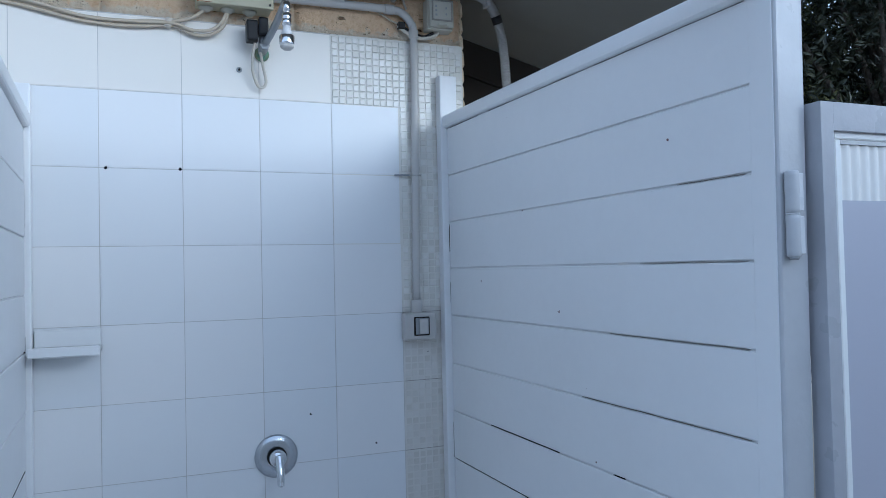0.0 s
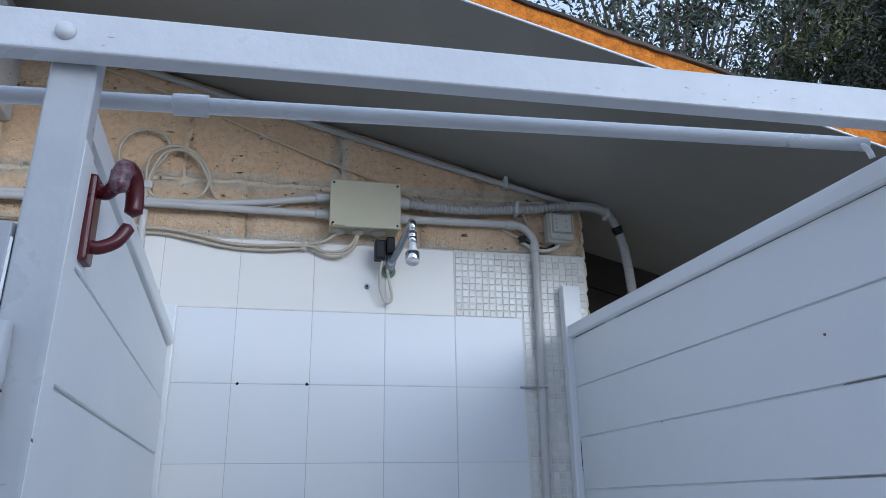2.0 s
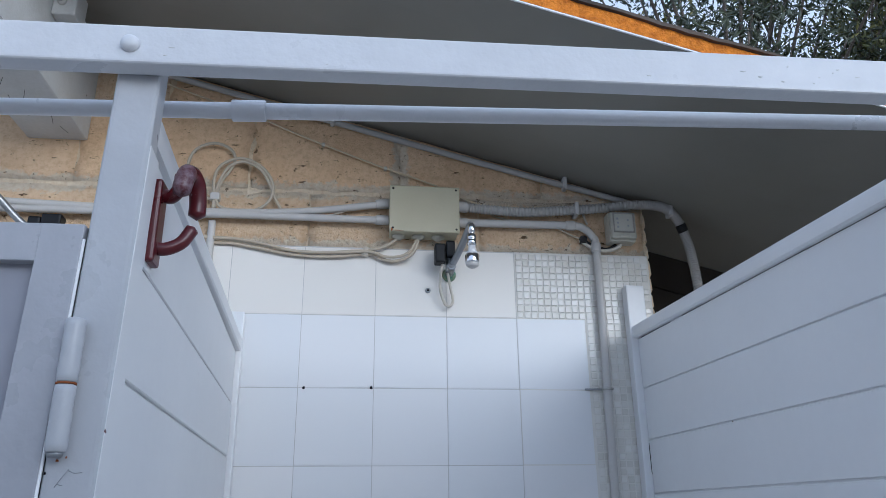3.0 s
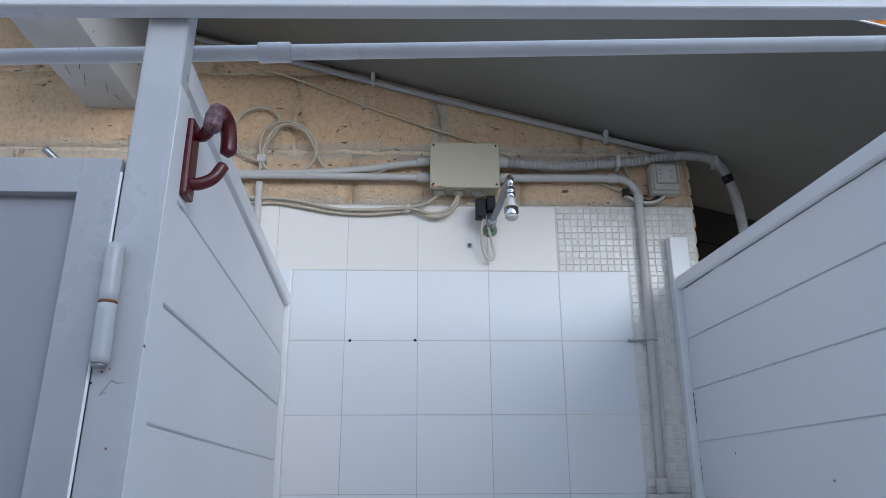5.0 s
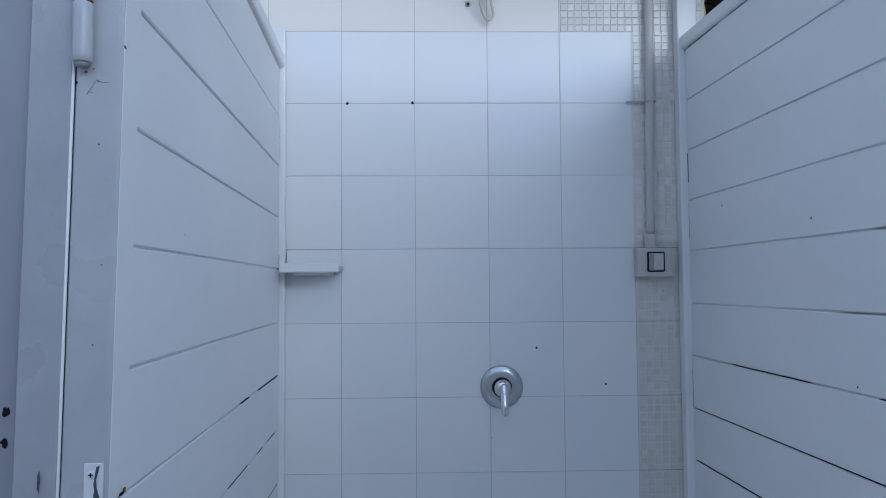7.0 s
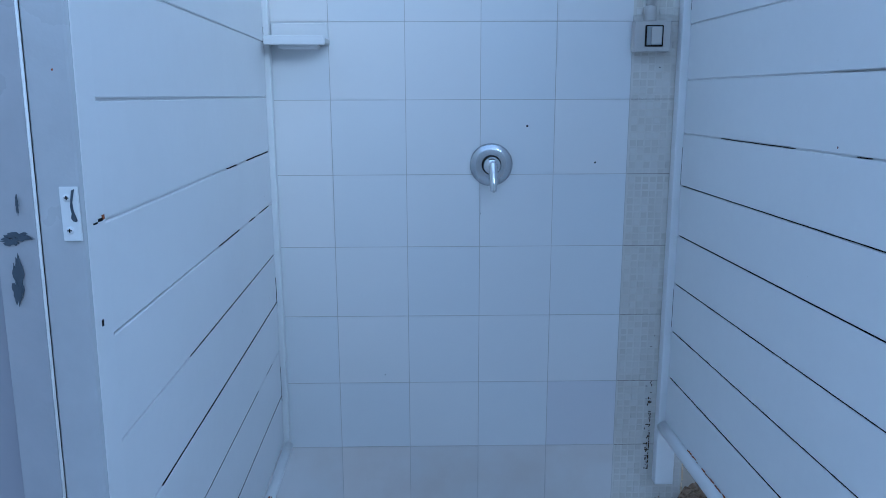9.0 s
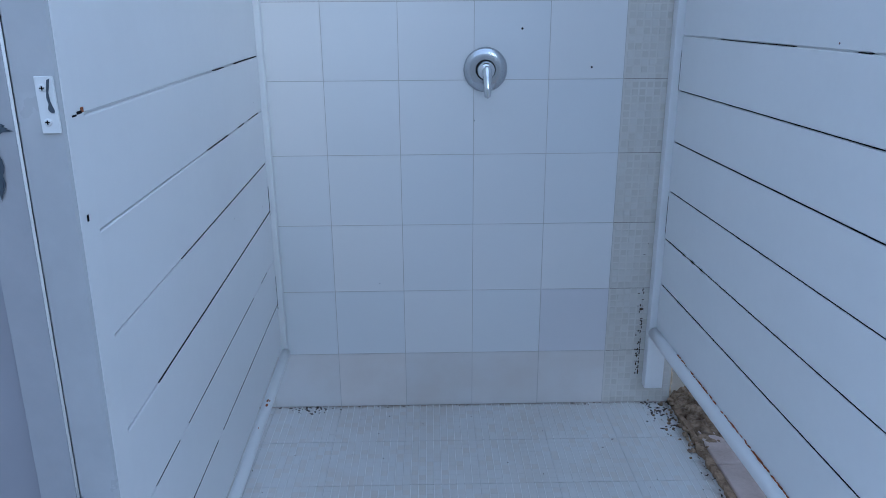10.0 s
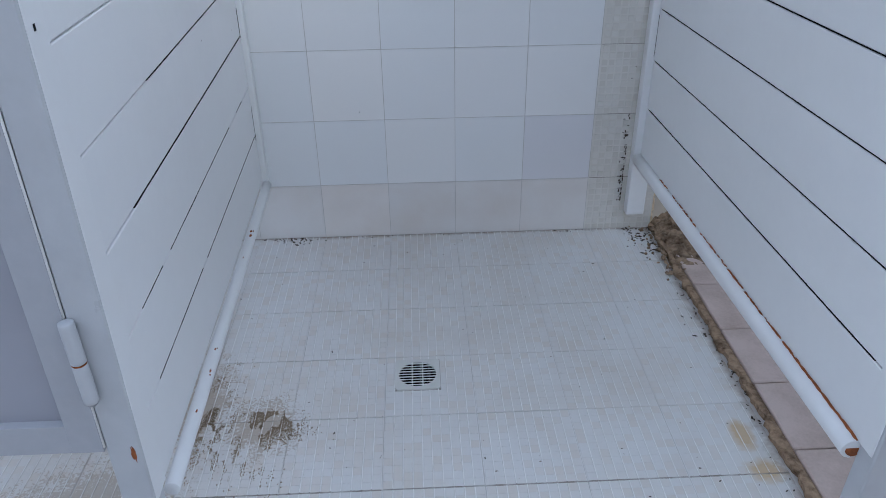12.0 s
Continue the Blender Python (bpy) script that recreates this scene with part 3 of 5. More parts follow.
def partition(side, warp, joints, y_front, rail_z, low_z, post_top, post_foot, label):
    """A board wall: boards with tongued joints and dark ribbons, a backing, back post, round top and bottom rails.
    Local x runs into the stall.
    """
    p = thing("partition", (left_x(-0.6, 0) if side < 0 else right_x(-0.6, 0), -0.6, 0), label, "partition", "shower partitions")
    edges = [rail_z] + joints + [low_z]
    for i, (a, c) in enumerate(zip(edges, edges[1:])):
        g = 0.0017 if i < 6 else 0.0014
        wob = 0.0012 * math.sin(i * 2.3 + side)
        b = finely(block(-0.012 + wob, wob * 0.5, y_front, Y_BACK, c + g, a - g, 0.0016, 1))
        part("board", flip(bent(b, warp), warp), M_BOARD, p)
    for i, z in enumerate(joints):
        part("tongue", flip(bent(finely(block(-0.011, -0.0048, y_front + 0.001, Y_BACK - 0.001, z - 0.004, z + 0.004)), warp), warp), M_BOARD, p)
        # Right joints 1 to 4: a grey ribbon paints the shadow in the groove.
        for a, c, h, bare in SPLITS[side].get(i, ()):
            part("crack", flip(bent(split(z, a, c, h, bare, i * 3.7 + side), warp), warp), M_SEAM if side > 0 and i < 5 else M_GAP, p, "dark ribbon laid in the joint")
    for z0, z1 in ((1.62, 1.70), (1.30, 1.36), (0.62, 0.70), (0.34, 0.44)) if side < 0 else ((1.55, 1.63), (1.40, 1.46), (0.95, 1.05), (0.55, 0.66)):
        part("crack", flip(bent(block(-0.006, 0.0004, Y_BACK - 0.0012, Y_BACK + 0.0008, z0, z1), warp), warp), M_GAP, p, "dark slit beside the post")
    # Board white also covers the post's inner side to give it its lit tone.
    part("front_strip", flip(bent(block(-0.010, 0.0028 if side < 0 else 0.0014, y_front - (0.036 if side < 0 else 0.034), y_front + (0.012 if side < 0 else 0.010), low_z + 0.004, rail_z - 0.004, 0.0016, 2), warp), warp), M_BOARD, p, "painted strip over the board ends, with the lit tone of the inner post side")
    part("backing", flip(bent(finely(block(-0.030, -0.0165, y_front - 0.01, Y_BACK - 0.004, low_z + 0.01, rail_z - 0.01)), warp), warp), M_PAINT, p, "painted backing sheet")
    part("back_post", flip(bent(block(-0.034, 0.020 if side > 0 else 0.014, Y_BACK + 0.002, -0.011, post_foot, post_top, 0.004), warp), warp), M_PAINT, p, "square white post on the tiles")
    b = finely(block(-0.030, 0.014, y_front - 0.002, Y_BACK + 0.012, rail_z, rail_z + (0.036 if side < 0 else 0.038), 0.011, 3))
    if side < 0:
        b = bent(b, lambda c: Vector((c.x * (1.0 if c.x < 0 else max(0.0, 1 + c.y / 1.16)), c.y, c.z - 0.012 * c.y)))
    else:
        b = bent(b, lambda c: Vector((c.x, c.y, c.z + 0.006 * c.y)))
        # Proud dark line stands in for the shadow gap below the rail.
        slit = bent(split(rail_z - 0.0012, -0.06, y_front + 0.01, 0.0006, 0.12, 5.3), lambda c: Vector((c.x + 0.0016, c.y, c.z + 0.006 * c.y)))
        part("crack", flip(bent(slit, warp), warp), M_GAP, p, "dark line for the shadow gap under the top rail")
    part("top_rail", flip(bent(b, warp), warp), M_PAINT, p, "rounded white top rail")
    path = [Vector((0.013 if side < 0 else 0.007, y_front + (Y_BACK - 0.004 - y_front) * k / 10, low_z - (0.008 if side < 0 else 0.012))) for k in range(11)]
    rail = part("bottom_rail", flip(bent(tube(path, 0.013 if side < 0 else 0.018, 14), warp), warp), M_PAINT, p, "round white bottom rail")
    return p, rail


LJ = [1.729, 1.597, 1.459, 1.323, 1.184, 1.044, 0.905, 0.766, 0.629, 0.491, 0.354]
RJ = [1.774, 1.637, 1.501, 1.364, 1.224, 1.086, 0.948, 0.812, 0.676, 0.539, 0.403]
LY, RY = -1.165, -1.185
left_wall, left_rail = partition(-1, on_left, LJ, LY, 1.864, 0.212, 1.972, 0.185, "white painted board partition with rounded rails and dark joints")
right_wall, right_rail = partition(1, on_right, RJ, RY, 1.915, 0.262, 2.073, 0.064, "white painted board partition with a rusty bottom rail")

# rust along the right bottom rail and its end
bm = bmesh.new()
rng = random.Random(4)
for k in range(230):
    y = -1.175 + 0.95 * rng.random() ** 1.7
    q = 0.0010 + 0.0016 * rng.random() * (1.0 if y < -0.7 else 0.6)
    bmesh.ops.create_icosphere(bm, subdivisions=1, radius=q, matrix=Matrix.Translation((right_x(y, 0.27) - 0.0012 - 0.003 * rng.random(), y, 0.2672 + 0.0012 * rng.random())) @ Matrix.Diagonal((1, 4.5, 0.8, 1)))
part("rust", bm, M_RUST, right_rail, "orange rust along the rail")
part("rust", tube([(right_x(RY, 0.25) - 0.007, RY - 0.0012, 0.250), (right_x(RY, 0.25) - 0.007, RY + 0.006, 0.247)], 0.011, 12), M_RUST, right_rail, "rusty rail end")
bm = bmesh.new()
for k in range(30):
    y = -0.2 - 0.9 * rng.random()
    bmesh.ops.create_icosphere(bm, subdivisions=1, radius=0.0018 + 0.002 * rng.random() ** 2, matrix=Matrix.Translation((left_x(y, 0.2) + 0.012 + 0.008 * rng.random(), y, 0.2165 - 0.006 * rng.random())) @ Matrix.Diagonal((1, 2.5, 0.7, 1)))
part("rust", bm, M_RUST, left_rail, "brown rust specks on the rail")

# posts of the front frame
PY = -0.040


def front_post(warp, y, out, proud, top, label, paint):
    p = thing("front_post", (warp(Vector((0, y, 0))).x, y, 0), label, "post", "front posts")
    b = block(-out, proud, y + PY, y - 0.001, -0.034, top, 0.006, 3)
    bmesh.ops.subdivide_edges(b, edges=[e for e in b.edges if abs(e.verts[0].co.z - e.verts[1].co.z) > 0.5], cuts=6)
    part("tube", flip(bent(b, warp), warp), paint, p)
    return p


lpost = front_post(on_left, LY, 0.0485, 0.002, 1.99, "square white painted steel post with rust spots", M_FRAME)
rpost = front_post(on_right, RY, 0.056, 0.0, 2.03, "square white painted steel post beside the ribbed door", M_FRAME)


def blotch(points, y, material, parent, label="", name="paint_chip"):
    """A flat chip with a ragged outline, just proud of a face that looks along -y."""
    bm = bmesh.new()
    front = [bm.verts.new((x, y - 0.0006, z)) for x, z in points]
    back = [bm.verts.new((x, y, z)) for x, z in points]
    bm.faces.new(front)
    for i in range(len(points)):
        j = (i + 1) % len(points)
        bm.faces.new((front[i], back[i], back[j], front[j]))
    bmesh.ops.recalc_face_normals(bm, faces=bm.faces[:])
    return part(name, bm, material, parent, label)


def ragged(x, z, rx, rz, seed, n=16):
    rng = random.Random(seed)
    return [(x + rx * math.cos(2 * math.pi * k / n) * rng.uniform(0.45, 1.1), z + rz * math.sin(2 * math.pi * k / n) * rng.uniform(0.45, 1.1)) for k in range(n)]


blotch(ragged(left_x(LY, 0.30) - 0.009, 0.325, 0.0045, 0.020, 7), LY + PY, M_RUST, lpost, "rust run", "rust")
sx = left_x(LY, 1.48) - 0.030
for pts in (((-0.003, 1.484), (0.002, 1.492), (0.008, 1.501)), ((0.007, 1.500), (0.014, 1.497), (0.021, 1.498)), ((-0.001, 1.487), (0.004, 1.486))):
    part("scratch", tube([(sx + x, LY + PY - 0.0002, z) for x, z in pts], 0.0004, 6), M_DULL, lpost, "rubbed scratch")
for x, z, q in ((-0.004, 1.509, 0.0016), (0.004, 1.512, 0.001), (0.011, 1.430, 0.0012), (0.016, 1.300, 0.001), (0.008, 1.215, 0.0013)):
    blotch(ragged(sx + x, z, q, q * 1.3, int(z * 100), 9), LY + PY, M_RUST, lpost, "rust speck", "rust")

# beam across the fronts of the posts
def beam_z(x):
    return 1.9470 + 0.0065 * (x + 0.13)


def beam_y(x):
    return -1.207 - 0.018 * (x + 0.13)


beam = thing("front_beam", (0.4, -1.23, 1.98), "square white painted steel beam bolted across the posts", "beam")
b = block(-1.6, 2.3, -0.028, 0.0, 0.0, 0.051, 0.004, 3)
bmesh.ops.subdivide_edges(b, edges=[e for e in b.edges if abs(e.verts[0].co.x - e.verts[1].co.x) > 0.5], cuts=12)
bar = part("tube", bent(b, lambda c: Vector((c.x, beam_y(c.x) + c.y, beam_z(c.x) + c.z))), M_MID, beam)
part("bolt", lathe([(0.0112, 0.0), (0.0106, 0.003), (0.0092, 0.0062), (0.006, 0.0084), (0.002, 0.0092)], (-0.123, beam_y(-0.123) - 0.028, beam_z(-0.123) + 0.024), sides=24), M_MID, bar, "domed painted bolt head", smooth=True)
rng = random.Random(9)
for k in range(14):
    x = 0.62 + 0.22 * rng.random() if k < 10 else rng.uniform(-0.1, 0.9)
    zc = beam_z(x) + rng.uniform(0.008, 0.04)
    blotch(ragged(x, zc, rng.uniform(0.001, 0.005), rng.uniform(0.0005, 0.001), k, 9), beam_y(x) - 0.028, M_CONC, bar, "", "paint_chip")

# pipe behind the beam, resting on the rails
pipe = thing("curtain_pipe", (0.4, -1.13, 1.96), "white painted plastic pipe with a coupling, tied between the posts", "pipe")


def pipe_at(x):
    return Vector((x, -1.127 - 0.014 * (x + 0.1), 1.9500 + 0.0290 * (x + 0.1)))


long_pipe = part("pipe", tube([pipe_at(-1.6), pipe_at(0.3), pipe_at(right_x(-1.15, 1.98) - 0.004)], 0.0108, 16), M_MID, pipe)
part("coupling", tube([pipe_at(-0.022), pipe_at(-0.021), pipe_at(0.020), pipe_at(0.021)], lambda i: 0.0130 if i in (0, 3) else 0.0142, 16), M_MID, long_pipe, "slip coupling")
xr = right_x(-1.15, 1.96)
part("bracket", tube(spline([(xr - 0.030, -1.145, 1.982), (xr - 0.012, -1.15, 1.972), (xr - 0.004, -1.15, 1.955)], 4), 0.0045, 8), M_PAINT, pipe, "small bent bracket")

# ---------------------------------------------------------------- hinges, latch, hook
def hinge(x, y, z0, z1, label, washer=None, name="hinge"):
    h = thing(name, (x, y, z0), label, "hinge", "door hinges")
    mid = (z0 + z1) / 2
    for a, c in ((z0, mid - 0.001), (mid + 0.001, z1)):
        rings = [(0.0086, 0.0)] + [(0.0102 + 0.0004 * noise.noise((z0 * 31, k * 0.9, c * 17)), (c - a) * (0.02 + 0.96 * k / 9)) for k in range(10)] + [(0.0082, c - a)]
        b = lathe(rings, (x, y, a), "z", 20)
        for v in b.verts:
            n = noise.noise(v.co * 130.0)
            v.co.x += 0.0005 * n
            v.co.y += 0.0005 * n
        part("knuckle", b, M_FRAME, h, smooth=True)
    part("washer", lathe([(0.0098, 0.0), (0.0098, 0.0018)], (x, y, mid - 0.0009), "z", 20), washer or M_RUST, h, "thin washer")
    part("pin", lathe([(0.006, 0.0), (0.0075, 0.002), (0.0075, 0.006)], (x, y, z0 - 0.005), "z", 12), M_DULL, h, "dark pin end")
    return h


FL = LY + PY
hinge(left_x(LY, 1.6) - 0.036, FL - 0.010, 1.516, 1.649, "thickly painted white barrel hinge with a rusty washer")
hinge(left_x(LY, 0.5) - 0.041, FL - 0.010, 0.436, 0.570, "thickly painted white barrel hinge low on the post")
FR = RY + PY
rh = hinge(0.997, FR - 0.011, 1.506, 1.632, "white painted barrel hinge with flat leaves beside the ribbed door", M_MID)
part("leaf", block(0.998, 1.024, FR - 0.008, FR - 0.0005, 1.510, 1.566, 0.001, 1), M_MID, rh)
part("leaf", block(0.998, 1.024, FR - 0.008, FR - 0.0005, 1.574, 1.630, 0.001, 1), M_MID, rh)

latch = thing("latch_keeper", (left_x(LY, 1.06) - 0.010, FL, 1.06), "small painted latch keeper with two screws and a bare notch", "latch")
lx = left_x(LY, 1.06) - 0.010
plate = part("plate", block(lx - 0.010, lx + 0.010, FL - 0.003, FL - 0.0002, 1.032, 1.092, 0.001, 2), M_PAINT, latch)
for zz in (1.044, 1.080):
    head = lathe([(0.0042, 0.0), (0.0042, 0.0006), (0.0026, 0.0015)], (lx - 0.002, FL - 0.003, zz), sides=14)
    part("screw", head, M_PAINT, plate, "painted cross-head screw")
    slot = block(lx - 0.0045, lx + 0.0005, FL - 0.0049, FL - 0.0043, zz - 0.0006, zz + 0.0006)
    part("screw_slot", block(lx - 0.0026, lx - 0.0014, FL - 0.0049, FL - 0.0043, zz - 0.0024, zz + 0.0024, bm=slot), M_GAP, plate, "dark cross slot")
notch = [(lx + 0.0035, 1.088), (lx + 0.0068, 1.0895), (lx + 0.0050, 1.081), (lx + 0.0034, 1.075), (lx + 0.0040, 1.066), (lx + 0.0072, 1.0555), (lx + 0.0062, 1.0535), (lx + 0.0030, 1.054), (lx + 0.0004, 1.0575), (lx + 0.0018, 1.063), (lx + 0.0006, 1.070)]
blotch(notch, FL - 0.0032, M_WORN, plate, "bare dark notch", "notch")
part("screw_hole", bent(block(0.0032, 0.0041, -1.186, -1.1815, 0.927, 0.935, 0.0004, 1), on_left), M_GAP, lpost)

for k, (yy, zz, ry, rz) in enumerate(((-1.178, 1.049, 0.006, 0.002), (-1.170, 1.051, 0.003, 0.0035), (-1.192, 1.047, 0.005, 0.0012))):
    bm = block(0.0032, 0.0042, yy + 0.010 - ry, yy + 0.010 + ry, zz - rz * 0.8, zz + rz * 0.8)
    part("rust", bent(bm, on_left), M_RUST if k == 1 else M_GAP, lpost, "rusty scrape by the latch")
blotch(ragged(left_x(LY, 1.5) - 0.044, 1.497, 0.0014, 0.0018, 61, 9), FL, M_GAP, lpost, "", "screw_hole")
hook = thing("coat_hook", (-0.105, -1.12, 1.80), "worn burgundy plastic double coat hook on the partition", "hook")
hx = left_x(-1.115, 1.80)
DZ = -0.010
part("back_plate", block(hx + 0.0005, hx + 0.012, -1.150, -1.118, 1.746 + DZ, 1.852 + DZ, 0.004, 2), M_RED, hook)
part("edge", block(hx - 0.0005, hx + 0.003, -1.154, -1.114, 1.736 + DZ, 1.856 + DZ, 0.002, 1), M_PAINT, hook, "paint-smeared rim")
part("upper_arm", tube(spline([(hx + 0.008, -1.132, 1.838 + DZ), (hx + 0.020, -1.134, 1.834 + DZ), (hx + 0.031, -1.144, 1.842 + DZ), (hx + 0.034, -1.152, 1.856 + DZ)], 5), 0.0085, 14), M_RED, hook, smooth=True)
upper = part("upper_hook", tube(spline([(hx + 0.037, -1.146, 1.859 + DZ), (hx + 0.040, -1.132, 1.867 + DZ), (hx + 0.044, -1.116, 1.861 + DZ), (hx + 0.046, -1.108, 1.841 + DZ), (hx + 0.046, -1.106, 1.822 + DZ)], 6), 0.0108, 14, round_ends=True), M_RED, hook, "curved upper hook", smooth=True)
part("worn_cap", tube(spline([(hx + 0.036, -1.154, 1.831 + DZ), (hx + 0.037, -1.154, 1.843 + DZ), (hx + 0.039, -1.151, 1.857 + DZ), (hx + 0.040, -1.145, 1.867 + DZ)], 4), lambda i: (0.0092, 0.0106, 0.0113, 0.0115, 0.0115, 0.0115, 0.0115, 0.0115, 0.0114, 0.0112, 0.0107, 0.0096, 0.0072)[i], 14, round_ends=True), surface("paint_splashed_burgundy", (0.075, 0.012, 0.018), (0.30, 0.24, 0.27), rough=0.35, fine=400.0, broad=150.0, vary=0.6), upper, "paint-splashed rounded end", smooth=True)
part("lower_hook", tube(spline([(hx + 0.008, -1.132, 1.768 + DZ), (hx + 0.020, -1.130, 1.768 + DZ), (hx + 0.036, -1.126, 1.778 + DZ), (hx + 0.046, -1.122, 1.797 + DZ)], 6), 0.0082, 14, round_ends=True), M_RED, hook, "curved lower hook", smooth=True)

# ---------------------------------------------------------------- doors
def door(x_hinge, x_far, y, z0, z1, shade, stile, label, ribbed):
    """A framed door in the front plane: stiles, rails, beads and a recessed sheet."""
    d = thing("door", ((x_hinge + x_far) / 2, y, z0), label, "door", "shower doors")
    a, c = min(x_hinge, x_far), max(x_hinge, x_far)
    lean = shade

    def put(name, bm, mat, lab=""):
        return part(name, bent(bm, lambda co: Vector((co.x + lean * (co.z - z1), co.y, co.z))), mat, d, lab)

    y1 = y + 0.034
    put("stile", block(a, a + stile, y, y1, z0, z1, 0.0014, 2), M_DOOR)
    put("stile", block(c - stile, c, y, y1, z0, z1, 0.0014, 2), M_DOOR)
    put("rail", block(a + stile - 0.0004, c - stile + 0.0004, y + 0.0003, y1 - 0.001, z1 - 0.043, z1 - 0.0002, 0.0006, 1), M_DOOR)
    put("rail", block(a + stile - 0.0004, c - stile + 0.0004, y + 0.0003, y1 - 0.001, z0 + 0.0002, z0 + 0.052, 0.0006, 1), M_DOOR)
    ax, cx, az, cz = a + stile - 0.001, c - stile + 0.001, z0 + 0.051, z1 - 0.042
    if ribbed:
        for k, (xx0, xx1, zz0, zz1) in enumerate(((ax, ax + 0.010, az, cz), (ax + 0.0105, ax + 0.024, az, cz - 0.0125), (cx - 0.012, cx, az, cz), (ax + 0.0105, cx - 0.011, cz - 0.012, cz))):
            put("bead", block(xx0, xx1, y + 0.008, y + 0.020, zz0, zz1, 0.002, 1), M_BEAD, "glazing bead")
        put("gasket", block(ax + 0.025, cx - 0.012, y + 0.010, y + 0.016, cz - 0.019, cz - 0.0125), M_DULL, "grey gasket strip")
        bm = bmesh.new()
        rows = []
        n = int((cx - ax - 0.026) / 0.0012)
        for i in range(n + 1):
            x = ax + 0.013 + (cx - ax - 0.026) * i / n
            dy = 0.0020 * math.sin(x * 2 * math.pi / 0.0200)
            rows.append((bm.verts.new((x, y + 0.016 + dy, az)), bm.verts.new((x, y + 0.016 + dy, cz - 0.012))))
        for p, q in zip(rows, rows[1:]):
            bm.faces.new((p[0], q[0], q[1], p[1]))
        bmesh.ops.recalc_face_normals(bm, faces=bm.faces[:])
        bmesh.ops.solidify(bm, geom=bm.faces[:], thickness=-0.002)
        put("ribbed_pane", bm, surface("ribbed_translucent_sheet", (0.82, 0.80, 0.76), (0.76, 0.74, 0.70), rough=0.4, bump=0.0), "ribbed translucent sheet")
        put("film", block(ax + 0.013, cx - 0.013, y + 0.011, y + 0.013, az, cz - 0.105), surface("lilac_frosted_film", (0.46, 0.46, 0.52), (0.42, 0.42, 0.47), rough=0.4, bump=0.03), "frosted grey film")
    else:
        put("pane", block(ax, cx, y + 0.014, y + 0.020, az, cz), M_FROST, "frosted grey pane")
    return d


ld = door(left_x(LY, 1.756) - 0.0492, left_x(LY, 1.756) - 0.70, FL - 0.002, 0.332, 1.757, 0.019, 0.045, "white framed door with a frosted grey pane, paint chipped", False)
dlx = left_x(LY, 1.756) - 0.0492
for k, (dx, z, rx, rz) in enumerate(((-0.040, 1.020, 0.012, 0.0035), (-0.034, 1.018, 0.008, 0.003), (-0.048, 1.014, 0.009, 0.004), (-0.043, 0.982, 0.0045, 0.020), (-0.046, 0.965, 0.004, 0.012), (-0.0365, 1.056, 0.0012, 0.009))):
    blotch(ragged(dlx + dx + 0.020 + 0.019 * (z - 1.757), z + (0.018 if rz < 0.01 else 0.010), rx * 1.5, rz * 1.35, 30 + k, 26), FL - 0.0022 - 0.0004 * k, M_WORN, ld, "bare patch where paint flaked")
for k, (dx, z) in enumerate(((-0.062, 1.144), (-0.062, 1.111), (-0.078, 1.098))):
    blotch(ragged(dlx + dx + 0.019 * (z - 1.757), z, 0.005, 0.006, 50 + k), FL + 0.0118, M_GAP, ld, "dark hole", "screw_hole")
part("seal", bent(tube([(dlx + 0.0006, FL + 0.0008, 0.34), (dlx + 0.0006, FL + 0.0008, 1.74)], 0.0020, 8), lambda co: Vector((co.x + 0.019 * (co.z - 1.757), co.y, co.z))), M_BEAD, ld, "bright paint line along the joint")
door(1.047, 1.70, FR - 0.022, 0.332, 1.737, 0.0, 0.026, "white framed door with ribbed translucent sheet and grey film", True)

# ---------------------------------------------------------------- fittings on the wall
# tile top row sits at H0 + 2.0
def screw_at(x, z, parent, y):
    return part("screw", lathe([(0.0032, 0.0), (0.0032, 0.001), (0.0015, 0.0016)], (x, y, z), sides=10), M_BLACK, parent, "dark screw")


box = thing("electrical_box", (0.33, 0, 2.28), "cream plastic electrical junction box screwed to the stone", "junction box")
part("body", block(0.236, 0.430, -0.062, -0.004, 2.206, 2.341, 0.004, 2), M_CREAM, box)
lid = part("lid", block(0.233, 0.433, -0.078, -0.0622, 2.203, 2.344, 0.004, 3), M_CREAM, box, "flat cream lid")
for x in (0.243, 0.423):
    for z in (2.213, 2.334):
        screw_at(x, z, lid, -0.078)
blotch(ragged(0.2395, 2.208, 0.004, 0.006, 77, 12), -0.078, M_RUST, lid, "rust stain below a screw", "rust")
blotch(ragged(0.258, 2.2055, 0.018, 0.0012, 78, 14), -0.078, M_RUST, lid, "rust line along the lid", "rust")
for x in (0.262, 0.318, 0.375):
    part("grommet", lathe([(0.019, 0.0), (0.019, 0.004), (0.014, 0.008), (0.009, 0.012)], (0, 0, 0), "z", 18), M_IVORY, box, "round rubber grommet", smooth=True).matrix_local = Matrix.Translation(Vector((x, -0.032, 2.207)) - Vector((0.33, 0, 2.28))) @ pose(0, 0, 0, 180) @ Matrix.Translation(Vector((0.33, 0, 2.28)))


def conduit(name, path, r, label, mat=None, category="conduit", steps=8):
    c = thing(name, path[0], label, category)
    part("pipe", tube(spline(path, steps), r, 12), mat or M_PVC, c, smooth=True)
    return c


def collar(parent, a, b, r, label="collar"):
    return part("collar", tube([a, a + (b - a) * 0.08, a + (b - a) * 0.92, b], lambda i: r * (0.93 if i in (0, 3) else 1.0), 14), M_PVC, parent, label)


